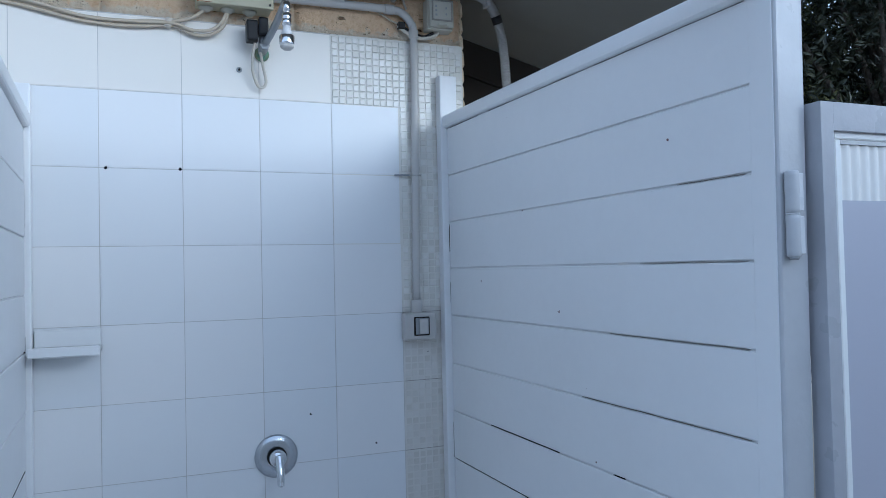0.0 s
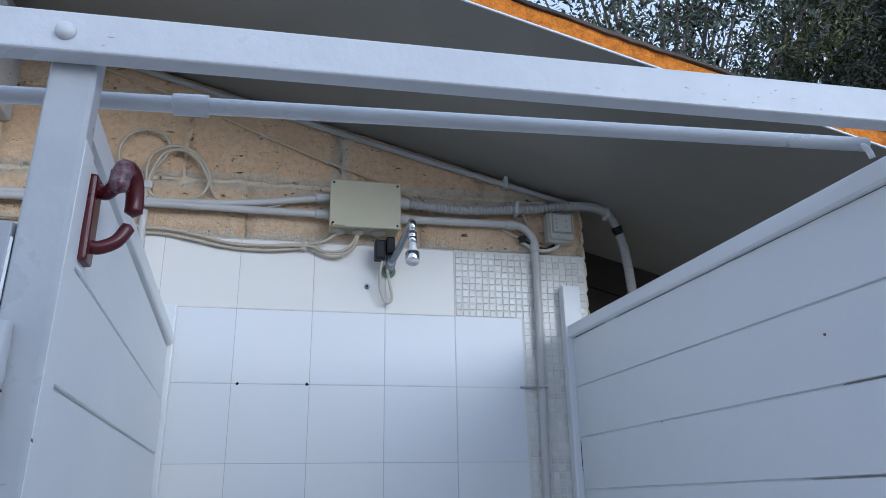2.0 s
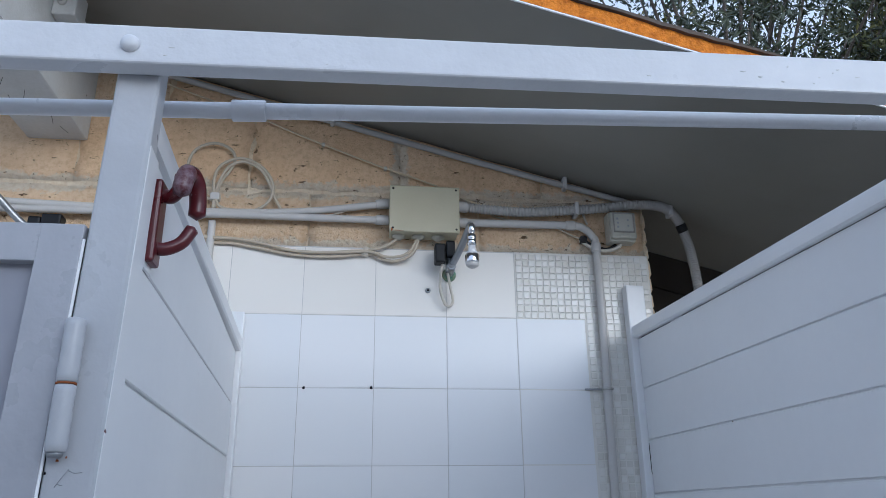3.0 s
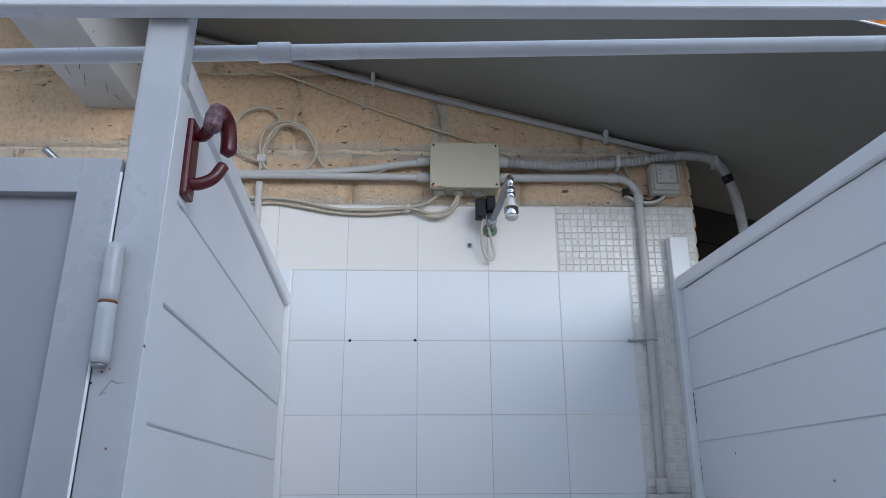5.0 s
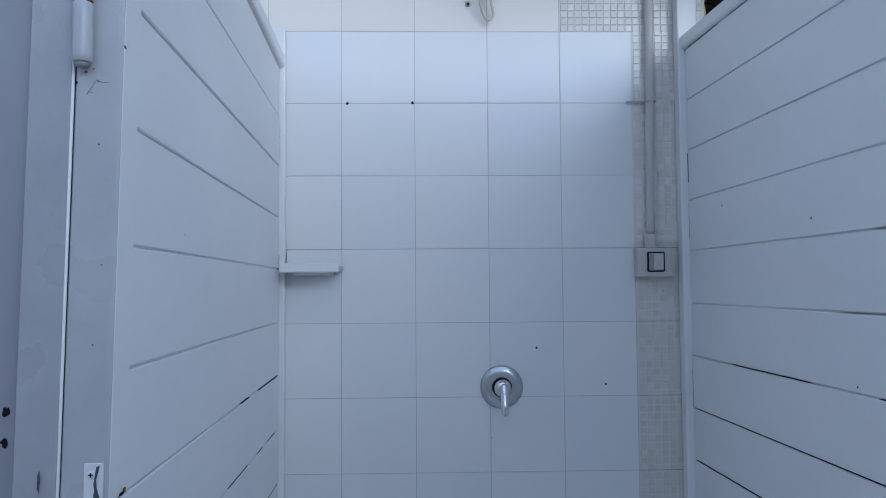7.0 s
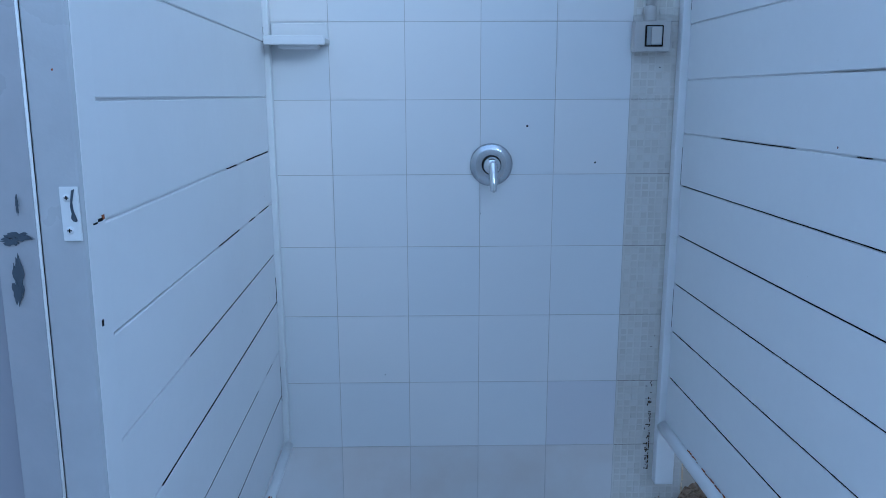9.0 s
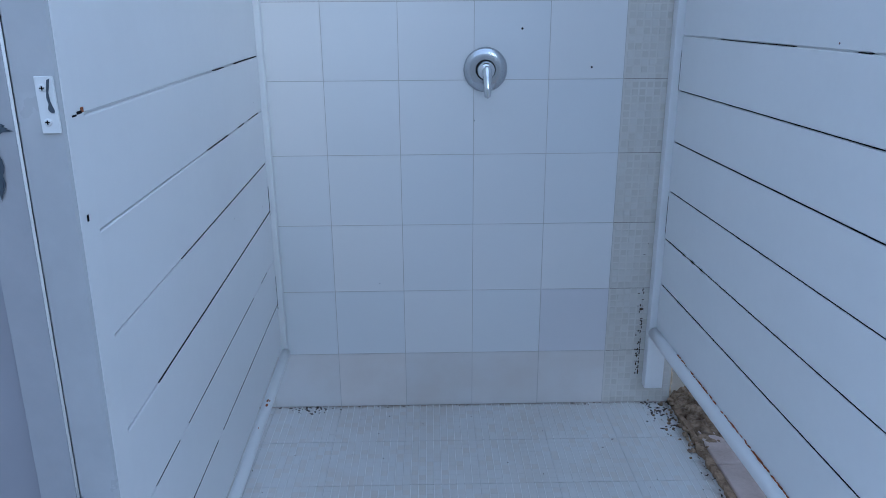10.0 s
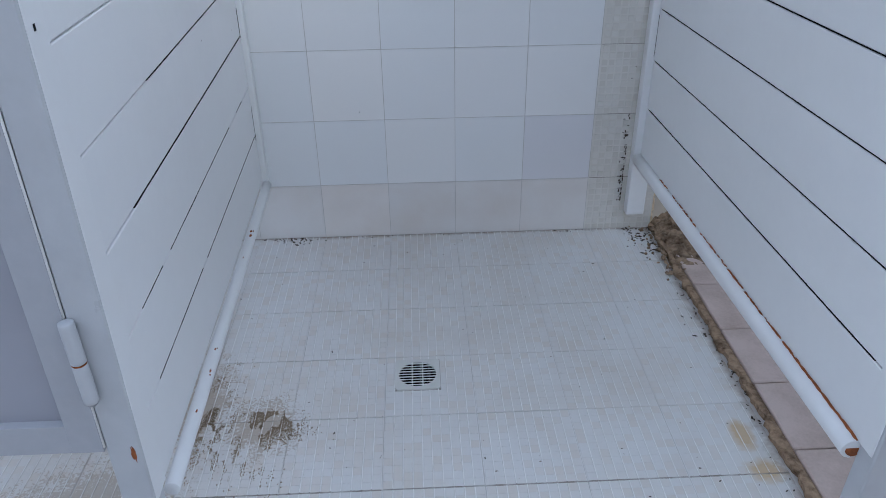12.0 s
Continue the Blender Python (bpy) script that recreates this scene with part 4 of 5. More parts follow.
Y = -0.024
c1 = conduit("conduit", [(-1.5, Y, 2.300), (-0.62, Y, 2.268), (-0.10, Y, 2.268), (0.236, Y, 2.308)], 0.0105, "light grey rigid conduit running into the cream box")
collar(c1, Vector((0.196, Y, 2.304)), Vector((0.235, Y, 2.308)), 0.0145)
c2 = conduit("conduit", [(-1.5, Y - 0.006, 2.250), (-0.62, Y - 0.006, 2.252), (-0.20, Y - 0.006, 2.254), (0.236, Y - 0.004, 2.254)], 0.0105, "light grey rigid conduit below another one")
collar(c2, Vector((0.196, Y - 0.004, 2.2545)), Vector((0.235, Y - 0.004, 2.254)), 0.0145)
c3 = conduit("conduit", [(-0.260, Y + 0.002, 2.236), (-0.259, Y + 0.002, 2.12), (-0.256, Y + 0.002, 1.9), (-0.25, Y + 0.002, 1.4)], 0.0105, "grey vertical conduit dropping behind the partition")
c4 = conduit("conduit", [(0.432, Y, 2.256), (0.60, Y, 2.258), (0.775, Y, 2.259), (0.815, Y, 2.250), (0.838, Y, 2.225), (0.846, Y, 2.19), (0.846, Y, 1.98), (0.842, Y, 1.70), (0.838, Y, 1.405)], 0.0118, "painted grey conduit bending down to the switch", steps=6)
collar(c4, Vector((0.433, Y, 2.256)), Vector((0.462, Y, 2.2565)), 0.0150)
collar(c4, Vector((0.758, Y, 2.259)), Vector((0.786, Y, 2.259)), 0.0145)
collar(c4, Vector((0.846, Y, 2.205)), Vector((0.846, Y, 2.178)), 0.0145)
collar(c4, Vector((0.838, Y, 1.412)), Vector((0.838, Y, 1.374)), 0.0165)
strap = thing("pipe_clip", (0.83, 0, 1.776), "thin flat metal clip holding the conduit", "clip")
part("strap", block(0.782, 0.832, -0.018, -0.0125, 1.774, 1.779, 0.001, 1), M_DULL, strap)
part("loop", tube(spline([(0.829, -0.012, 1.776), (0.829, -0.034, 1.776), (0.843, -0.039, 1.776), (0.857, -0.034, 1.776), (0.857, -0.012, 1.776)], 5), 0.0022, 6), M_PVC, strap)

# ribbed flexible conduit
flex_path = spline([(0.432, -0.032, 2.304), (0.53, -0.034, 2.296), (0.635, -0.034, 2.293), (0.75, -0.034, 2.302), (0.86, -0.034, 2.314), (0.976, -0.038, 2.328), (1.05, -0.035, 2.328), (1.092, -0.022, 2.316), (1.122, -0.010, 2.285), (1.142, 0.0, 2.240), (1.152, 0.0, 2.19), (1.160, 0.002, 2.11), (1.165, 0.004, 2.0), (1.165, 0.01, 1.8), (1.16, 0.02, 1.4), (1.16, 0.05, 0.9)], 44)
flex = thing("flexible_conduit", (0.432, -0.03, 2.304), "grey ribbed flexible conduit arching over the wall end", "conduit")
hose = part("hose", tube(flex_path, lambda i: 0.0152 if i % 4 in (1, 2) else 0.0122, 12), M_FLEX, flex, smooth=True)
part("sleeve", tube([(0.433, -0.032, 2.304), (0.434, -0.032, 2.304), (0.460, -0.032, 2.302), (0.461, -0.032, 2.302)], 0.0165, 16), M_PVC, hose, "plain end sleeve")
part("tape", tube([(1.1245, -0.0088, 2.2815), (1.135, -0.004, 2.260)], 0.0162, 14), M_BLACK, hose, "black tape band")
for xx, zz in ((0.79, 2.307),):
    part("clip", block(xx - 0.006, xx + 0.006, -0.052, -0.006, zz - 0.020, zz + 0.018, 0.003, 2), M_PVC, flex, "plastic clip")
part("clip", block(1.082, 1.094, -0.040, -0.004, 2.30, 2.3365, 0.003, 2), M_PVC, flex, "plastic clip")

# thin cables
def cable(points, r, label, name="cable", mat=None, steps=8):
    c = solo(name, tube(spline(points, steps), r, 8), mat or M_CABLE, label, "cable", base=points[0], smooth=True)
    return c


cable([(-1.4, -0.016, 2.215), (-0.62, -0.018, 2.200), (-0.352, -0.020, 2.195), (-0.202, -0.020, 2.183), (-0.127, -0.020, 2.170), (-0.051, -0.020, 2.157), (0.049, -0.020, 2.153), (0.115, -0.022, 2.158), (0.174, -0.024, 2.162), (0.224, -0.028, 2.174), (0.264, -0.032, 2.203)], 0.0048, "off-white cable running along the top of the tiles", mat=M_COIL)
cable([(-1.4, -0.012, 2.198), (-0.62, -0.012, 2.184), (-0.276, -0.014, 2.175), (-0.202, -0.016, 2.174), (-0.126, -0.018, 2.161), (-0.043, -0.018, 2.146), (0.049, -0.018, 2.141), (0.115, -0.020, 2.145), (0.182, -0.020, 2.153), (0.232, -0.024, 2.133), (0.274, -0.028, 2.136), (0.306, -0.032, 2.160), (0.320, -0.032, 2.203)], 0.0048, "off-white cable sagging below the cream box", mat=M_COIL)
cable([(-0.30, -0.024, 2.186), (-0.20, -0.028, 2.184), (-0.12, -0.028, 2.172), (-0.02, -0.028, 2.152), (0.10, -0.028, 2.153), (0.18, -0.030, 2.156), (0.225, -0.032, 2.142), (0.270, -0.036, 2.144), (0.300, -0.036, 2.166), (0.316, -0.034, 2.203)], 0.0045, "second off-white cable sagging below the cream box", mat=M_COIL)
part("tie", tube([(0.166, -0.022, 2.146), (0.172, -0.022, 2.170)], 0.0095, 10), M_CABLE, c2, "cable tie")
wire = [(-1.2, -0.012, 2.955), (-0.386, -0.012, 2.659), (-0.269, -0.012, 2.616), (-0.152, -0.012, 2.575), (-0.047, -0.012, 2.530), (0.036, -0.012, 2.497), (0.146, -0.012, 2.455), (0.222, -0.012, 2.427), (0.31, -0.012, 2.399), (0.383, -0.012, 2.372), (0.45, -0.014, 2.340), (0.52, -0.012, 2.315)]
w1 = cable(wire, 0.0030, "thin yellowed wire clipped across the stone", "wire", mat=M_WIRE)
for x, z in ((-0.152, 2.575), (0.036, 2.497), (0.222, 2.427)):
    part("wire_clip", block(x - 0.005, x + 0.005, -0.016, -0.004, z - 0.006, z + 0.006, 0.002, 1), M_CABLE, w1, "nail clip")
cable([(0.44, -0.012, 2.345), (0.50, -0.012, 2.312), (0.56, -0.010, 2.282), (0.64, -0.010, 2.272), (0.72, -0.010, 2.262), (0.78, -0.012, 2.232), (0.81, -0.014, 2.222)], 0.0030, "thin off-white wire looping under the ribbed conduit", "wire", mat=M_COIL)
cable([(0.62, -0.010, 2.30), (0.70, -0.012, 2.318), (0.80, -0.012, 2.322), (0.83, -0.012, 2.27)], 0.0035, "thin off-white wire behind the ribbed conduit", "wire")
cable([(0.80, -0.016, 2.216), (0.84, -0.020, 2.190), (0.88, -0.022, 2.184), (0.915, -0.022, 2.196), (0.925, -0.022, 2.208)], 0.0055, "grey cable curling below the small box")
cable([(0.800, -0.018, 2.224), (0.84, -0.020, 2.200), (0.88, -0.020, 2.190), (0.91, -0.022, 2.204)], 0.0045, "dark cable curling below the small box", mat=M_BLACK)
plug = thing("wire_connector", (0.808, -0.02, 2.218), "small black wire connector hanging beside the conduit", "connector")
part("body", block(0.800, 0.820, -0.030, -0.010, 2.206, 2.226, 0.003, 2), M_BLACK, plug)

# loose coil of cable: one wide loop and one round loop, tied to the drop conduit
cable([(-0.259, -0.020, 2.298), (-0.318, -0.020, 2.330), (-0.343, -0.021, 2.398), (-0.328, -0.022, 2.454), (-0.278, -0.022, 2.480), (-0.230, -0.022, 2.464), (-0.213, -0.023, 2.430), (-0.226, -0.023, 2.391), (-0.246, -0.022, 2.360), (-0.256, -0.020, 2.316), (-0.258, -0.020, 2.278)], 0.0046, "loose off-white cable looping over the coil", mat=M_COIL)
cable([(-0.262, -0.020, 2.260), (-0.262, -0.023, 2.312), (-0.266, -0.024, 2.366), (-0.249, -0.026, 2.409), (-0.198, -0.027, 2.432), (-0.146, -0.027, 2.415), (-0.111, -0.027, 2.378), (-0.099, -0.027, 2.334), (-0.116, -0.026, 2.291), (-0.156, -0.025, 2.270), (-0.207, -0.024, 2.271), (-0.247, -0.024, 2.284),
       (-0.257, -0.025, 2.328), (-0.240, -0.028, 2.382), (-0.219, -0.028, 2.411), (-0.181, -0.028, 2.421), (-0.137, -0.028, 2.398), (-0.109, -0.025, 2.354), (-0.093, -0.021, 2.313), (-0.074, -0.016, 2.282)], 0.0046, "off-white cable coiled loosely on the wall", "cable_coil", mat=M_COIL)
part("tie", block(-0.272, -0.246, -0.030, -0.006, 2.300, 2.322, 0.003, 2), M_PVC, c3, "plastic cable tie")
cable([(0.03, -0.014, 2.262), (0.08, -0.018, 2.272), (0.12, -0.020, 2.288)], 0.0032, "short loose wire end on the conduit", "wire")
# trunking along the roof line
tr = conduit("roof_conduit", [(-1.6, -0.016, roof_z(-1.6) - 0.026), (-0.3, -0.016, roof_z(-0.3) - 0.026), (0.4, -0.016, roof_z(0.4) - 0.028), (0.99, -0.016, roof_z(0.99) - 0.020)], 0.0092, "grey conduit running along the roof line", M_FLEX)
for x in (0.06, 0.765):
    part("clip", block(x - 0.006, x + 0.006, -0.034, -0.006, roof_z(x) - 0.040, roof_z(x) - 0.001, 0.002, 1), M_PVC, tr, "conduit clip")

# small socket box
sock = thing("outlet_box", (0.92, 0, 2.25), "small grey ivory weatherproof outlet box on the stone", "outlet box")
part("body", block(0.884, 0.964, -0.046, -0.004, 2.206, 2.298, 0.005, 2), M_IVORY, sock)
cover = part("cover", block(0.886, 0.962, -0.060, -0.0462, 2.212, 2.294, 0.005, 3), M_IVORY, sock, "hinged cover")
part("window", block(0.8955, 0.952, -0.0634, -0.0602, 2.2325, 2.2865, 0.003, 2), surface("pale_window", (0.54, 0.52, 0.45), rough=0.15), cover, "raised clear window")
part("window_frame", block(0.892, 0.957, -0.0622, -0.0601, 2.228, 2.290, 0.001, 1), M_SEAM, cover, "grey line round the window")
for k in range(3):
    part("mark", block(0.902, 0.908, -0.0645, -0.0632, 2.242 + k * 0.013, 2.248 + k * 0.013), M_DULL, cover, "small grey mark")
for k in range(2):
    part("mark", block(0.934, 0.939, -0.0645, -0.0632, 2.246 + k * 0.018, 2.252 + k * 0.018), M_DULL, cover, "small grey mark")
part("tab", block(0.908, 0.940, -0.066, -0.0602, 2.214, 2.222, 0.002, 1), M_IVORY, cover, "opening tab")

# switch
sw = thing("light_switch", (0.84, 0, 1.335), "grey weatherproof switch box with a clear framed rocker", "switch")
part("body", block(0.794, 0.890, -0.046, -0.012, 1.296, 1.374, 0.005, 3), M_PVC, sw)
bezel = part("bezel", block(0.821, 0.868, -0.050, -0.0462, 1.309, 1.363, 0.003, 2), M_BLACK, sw, "dark rubber frame")
part("cover", block(0.8245, 0.8645, -0.053, -0.0502, 1.3125, 1.3595, 0.002, 2), M_DULL, bezel, "grey surround")
part("rocker", block(0.836, 0.862, -0.056, -0.0532, 1.3145, 1.3575, 0.002, 2), M_PVC, bezel, "pale rocker")

# shower arm with solenoid valve, and its neighbour along the wall
def shower(x, label, group="shower heads"):
    s = thing("wall_shower", (x, 0, 2.10), label, "shower", group)
    part("flange", lathe([(0.020, 0.0), (0.020, 0.004), (0.014, 0.010)], (x, -0.011, 2.098), sides=20), M_GREEN, s, "green corroded brass flange")
    part("valve", tube([(x, -0.020, 2.100), (x, -0.046, 2.106), (x, -0.070, 2.114)], lambda i: (0.011, 0.014, 0.010)[i], 12), M_DULL, s, "grey valve body")
    part("solenoid", block(x - 0.046, x - 0.016, -0.076, -0.038, 2.116, 2.172, 0.005, 2), M_BLACK, s, "black solenoid coil")
    part("solenoid_cap", block(x - 0.014, x + 0.012, -0.070, -0.036, 2.134, 2.184, 0.006, 2), M_BLACK, s, "black connector cap")
    part("bonnet", tube([(x - 0.004, -0.052, 2.105), (x - 0.002, -0.052, 2.135)], 0.010, 12), M_DULL, s)
    part("arm", tube(spline([(x + 0.002, -0.060, 2.112), (x + 0.018, -0.100, 2.140), (x + 0.034, -0.155, 2.178), (x + 0.038, -0.172, 2.190), (x + 0.040, -0.181, 2.184)], 6), 0.0098, 12), M_DULL, s, "grey angled arm", smooth=True)
    hx, hy = x + 0.040, -0.182
    part("ball_joint", lathe([(0.007, 0.0), (0.0100, -0.004), (0.0100, -0.024), (0.0075, -0.027), (0.0075, -0.030), (0.0125, -0.034), (0.0125, -0.044), (0.0112, -0.046), (0.0125, -0.048), (0.0125, -0.060), (0.009, -0.064)], (hx, hy, 2.190), "z", 24), M_CHROME, s, "chrome swivel joint")
    part("neck", lathe([(0.009, 0.0), (0.0105, -0.012), (0.0165, -0.026)], (hx, hy, 2.128), "z", 20), surface("white_plastic_neck", (0.78, 0.78, 0.78), rough=0.3), s, "white plastic neck")
    head = part("head", lathe([(0.0165, 0.0), (0.0190, -0.003), (0.0190, -0.022), (0.0180, -0.025)], (hx, hy, 2.103), "z", 24), M_CHROME, s, "chrome shower head")
    part("nozzle", lathe([(0.0180, 0.0), (0.0165, -0.007), (0.010, -0.012)], (hx, hy, 2.078), "z", 24), M_PVC, head, "grey nozzle face")
    part("nut", lathe([(0.0135, 0.0), (0.0135, 0.014), (0.011, 0.016)], (x + 0.001, -0.052, 2.108), sides=6), M_DULL, s, "grey hexagon nut")
    return s


shower(0.408, "small chrome shower head on a grey arm with black solenoid valve")
valve = thing("solenoid_valve", (-0.68, 0, 2.19), "black solenoid valve with a grey arm beyond the partition", "valve")
part("solenoid", block(-0.690, -0.640, -0.076, -0.036, 2.170, 2.222, 0.005, 2), M_BLACK, valve, "black solenoid coil")
part("solenoid_cap", block(-0.726, -0.693, -0.070, -0.038, 2.176, 2.216, 0.006, 2), M_BLACK, valve, "black connector cap")
part("flange", lathe([(0.020, 0.0), (0.020, 0.006), (0.012, 0.030)], (-0.70, -0.011, 2.178), sides=20), M_GREEN, valve, "green corroded brass flange")
part("arm", tube(spline([(-0.715, -0.045, 2.178), (-0.750, -0.065, 2.205), (-0.800, -0.095, 2.258), (-0.835, -0.115, 2.290)], 5), 0.0098, 12, round_ends=True), M_DULL, valve, "grey angled arm", smooth=True)
cable([(0.385, -0.056, 2.116), (0.380, -0.05, 2.09), (0.380, -0.034, 2.05), (0.392, -0.030, 2.010), (0.406, -0.030, 2.002), (0.416, -0.030, 2.018), (0.408, -0.034, 2.06), (0.400, -0.044, 2.095)], 0.0040, "white cable loop hanging below the valve")

anchor = thing("wall_anchor", (0.348, -0.009, 2.052), "grey plastic plug in a drilled tile", "wall plug")
part("plug", lathe([(0.0075, 0.0), (0.0075, 0.002), (0.0045, 0.0025)], (0.348, -0.0085, 2.052), sides=16), M_DULL, anchor)
part("hole", lathe([(0.0035, 0.0), (0.0035, 0.0005)], (0.348, -0.0112, 2.052), sides=12), M_GAP, anchor, "dark bore")

# mixer
mx, mz = 0.430, 1.003
mix = thing("shower_mixer", (mx, -0.01, mz), "round chrome shower mixer with a single lever", "mixer tap")
part("rosette", lathe([(0.058, 0.0), (0.058, 0.003), (0.054, 0.007), (0.040, 0.010), (0.030, 0.011)], (mx, -0.009, mz), sides=48), surface("brushed_chrome", (0.55, 0.57, 0.60), (0.45, 0.47, 0.50), rough=0.22, metal=1.0, bump=0.0), mix, "round chrome rosette")
part("seal", lathe([(0.0265, 0.0), (0.0265, 0.004)], (mx, -0.0195, mz), sides=32), M_BLACK, mix, "dark ring")
part("cartridge", lathe([(0.023, 0.0), (0.023, 0.022), (0.020, 0.030), (0.010, 0.034)], (mx, -0.022, mz), sides=32), M_CHROME, mix, "chrome cartridge cap")
bm = bmesh.new()
path = spline([(mx + 0.002, -0.046, mz + 0.006), (mx + 0.002, -0.060, mz - 0.015), (mx + 0.002, -0.072, mz - 0.045), (mx + 0.002, -0.074, mz - 0.064)], 6)
tube(path, lambda i: 0.0125 - 0.0002 * i, 14, bm, round_ends=True)
part("lever", bm, M_CHROME, mix, "chrome lever pointing down", smooth=True)

# corner shelf
shelf = thing("corner_shelf", (-0.075, -0.05, 1.32), "small chipped white corner shelf above the tiles' joint", "shelf")
part("board", block(-0.150, 0.004, -0.100, -0.011, 1.316, 1.330, 0.002, 1), M_CONC, shelf)
part("lip", block(-0.150, 0.004, -0.106, -0.099, 1.312, 1.336, 0.0025, 1), M_PAINT, shelf, "raised front lip")
part("upstand", block(-0.146, 0.002, -0.020, -0.011, 1.329, 1.372, 0.002, 1), M_PAINT, shelf, "back upstand")
part("support", block(-0.120, -0.02, -0.070, -0.0115, 1.306, 1.3155, 0.002, 1), M_PAINT, shelf, "thin support batten")

# drill holes and chips in the tiles
for x, z, r, lab in ((0.016, H0 + 1.6, 0.0048, "dark drill hole in the tile joint"), (0.194, H0 + 1.6, 0.0054, "dark drill hole in the tile joint"), (0.526, 1.106, 0.0038, "small dark hole in a tile"), (0.713, 1.007, 0.0034, "small dark hole in a tile"), (0.876, 1.258, 0.0020, "tiny dark hole in the mosaic"), (0.402, 0.868, 0.0016, "tiny dark hole in the tile joint"), (0.131, H0 + 0.225, 0.0014, "tiny dark speck on a tile")):
    bm = bmesh.new()
    vs = [bm.verts.new((x + px, -0.0095, z + pz)) for px, pz in ragged(0, 0, r, r, int(x * 1000), 12)]
    bm.faces.new(vs)
    out = bmesh.ops.extrude_face_region(bm, geom=bm.faces[:])
    for v in out["geom"]:
        if isinstance(v, bmesh.types.BMVert):
            v.co.y = -0.0075
    bmesh.ops.recalc_face_normals(bm, faces=bm.faces[:])
    solo("drill_hole", bm, M_GAP, lab, "hole", base=(x, -0.009, z))

# ---------------------------------------------------------------- drain
dx0, dy0 = 0.273, -0.673
drain = thing("floor_drain", (dx0, dy0, 0), "square pale floor drain with a round slotted grate", "drain")
part("gap", block(dx0 - 0.0530, dx0 + 0.0530, dy0 - 0.0530, dy0 + 0.0530, -0.0004, 0.0004), M_SEAM, drain, "dirty joint round the frame")
# Flat black disc in place of the shade down in the drain.
part("pit", lathe([(0.043, 0.0), (0.043, 0.0006)], (dx0, dy0, 0.0004), "z", 32), surface("drain_shade_black", (0.004, 0.004, 0.004), rough=1.0, bump=0.0, spec=0.0), drain, "flat black disc for the shade inside the drain")
bm = bmesh.new()
rim, hole = [], []
for k in range(48):
    a = 2 * math.pi * (k + 0.5) / 48
    c, s = math.cos(a), math.sin(a)
    q = 0.052 / max(abs(c), abs(s))
    rim.append((c * q, s * q))
    hole.append((c * 0.043, s * 0.043))
lay = [[bm.verts.new((dx0 + x, dy0 + y, z)) for x, y in ring] for ring, z in ((rim, 0.0005), (rim, 0.0045), (hole, 0.0045), (hole, 0.0005))]
for a, b in zip(lay, lay[1:]):
    for k in range(48):
        bm.faces.new((a[k], a[(k + 1) % 48], b[(k + 1) % 48], b[k]))
bmesh.ops.recalc_face_normals(bm, faces=bm.faces[:])
grate = part("frame", bm, M_IVORY2, drain, "square pale frame")
for k in range(-4, 5):
    y = k * 0.0092
    w = math.sqrt(max(0.0, 0.0435 ** 2 - y * y))
    part("bar", block(dx0 - w, dx0 + w, dy0 + y - 0.0010, dy0 + y + 0.0010, 0.0030, 0.0044), M_BEAD, grate)
for x in (-0.012, 0.012):
    w = math.sqrt(0.0435 ** 2 - x * x)
    part("bar", block(dx0 + x - 0.0013, dx0 + x + 0.0013, dy0 - w, dy0 + w, 0.0032, 0.0046), M_BEAD, grate)

# ---------------------------------------------------------------- outside the stall
kerb = thing("kerb", (1.05, -0.6, 0), "dirty mortar edge along the tiled floor", "kerb", kind="structure")
bm = bmesh.new()
cuts = 220
rows = []
for i in range(cuts + 1):
    y = 0.0 - 2.6 * i / cuts
    j = 0.013 * noise.noise((y * 9, 2, 0)) + 0.010 * noise.noise((y * 30, 5, 0)) + 0.005 * noise.noise((y * 85, 1, 0))
    rows.append([bm.verts.new(p) for p in ((1.004 + j, y, -0.03), (1.006 + j, y, 0.010 + j * 0.4), (1.016 + j * 0.7, y, 0.013 + 0.3 * j), (1.026, y, 0.010), (1.026, y, -0.03))])
for a, b in zip(rows, rows[1:]):
    for k in range(4):
        bm.faces.new((a[k], a[k + 1], b[k + 1], b[k]))
bmesh.ops.recalc_face_normals(bm, faces=bm.faces[:])
part("mortar_edge", bm, M_MORTAR, kerb, "rough brown mortar")
for k in range(14):
    part("paver", block(1.027, 1.30, -0.16 - 0.2 * (k + 1) + 0.002, -0.16 - 0.2 * k - 0.002, -0.028, 0.016, 0.003, 1), M_TERRA, kerb)
bm = bmesh.new()
rng = random.Random(12)
NX, NY = 34, 44
grid = []
for i in range(NX + 1):
    col = []
    for k in range(NY + 1):
        x, y = 1.000 + 0.20 * i / NX, 0.0 - 0.30 * k / NY
        rise = min(1.0, i / 8.0) * max(0.0, 1 - (k / NY) ** 1.4)
        h = rise * (0.036 + 0.026 * noise.noise((x * 22, y * 22, 1)) + 0.014 * noise.noise((x * 70, y * 70, 2)) + 0.007 * noise.noise((x * 160, y * 160, 3)))
        col.append(bm.verts.new((x, y, -0.012 + (0.02 * min(1.0, i / 4.0)) + max(0.0, h))))
    grid.append(col)
for i in range(NX):
    for k in range(NY):
        bm.faces.new((grid[i][k], grid[i][k + 1], grid[i + 1][k + 1], grid[i + 1][k]))
for k in range(55):
    q = rng.uniform(0.002, 0.007)
    bmesh.ops.create_icosphere(bm, subdivisions=2, radius=q, matrix=Matrix.Translation((rng.gauss(1.005, 0.03), rng.uniform(-0.32, -0.02), rng.uniform(0.002, 0.016))) @ Matrix.Diagonal((1, 1.3, 0.8, 1)))
for v in bm.verts:
    v.co += 0.004 * Vector(noise.noise_vector(v.co * 90))
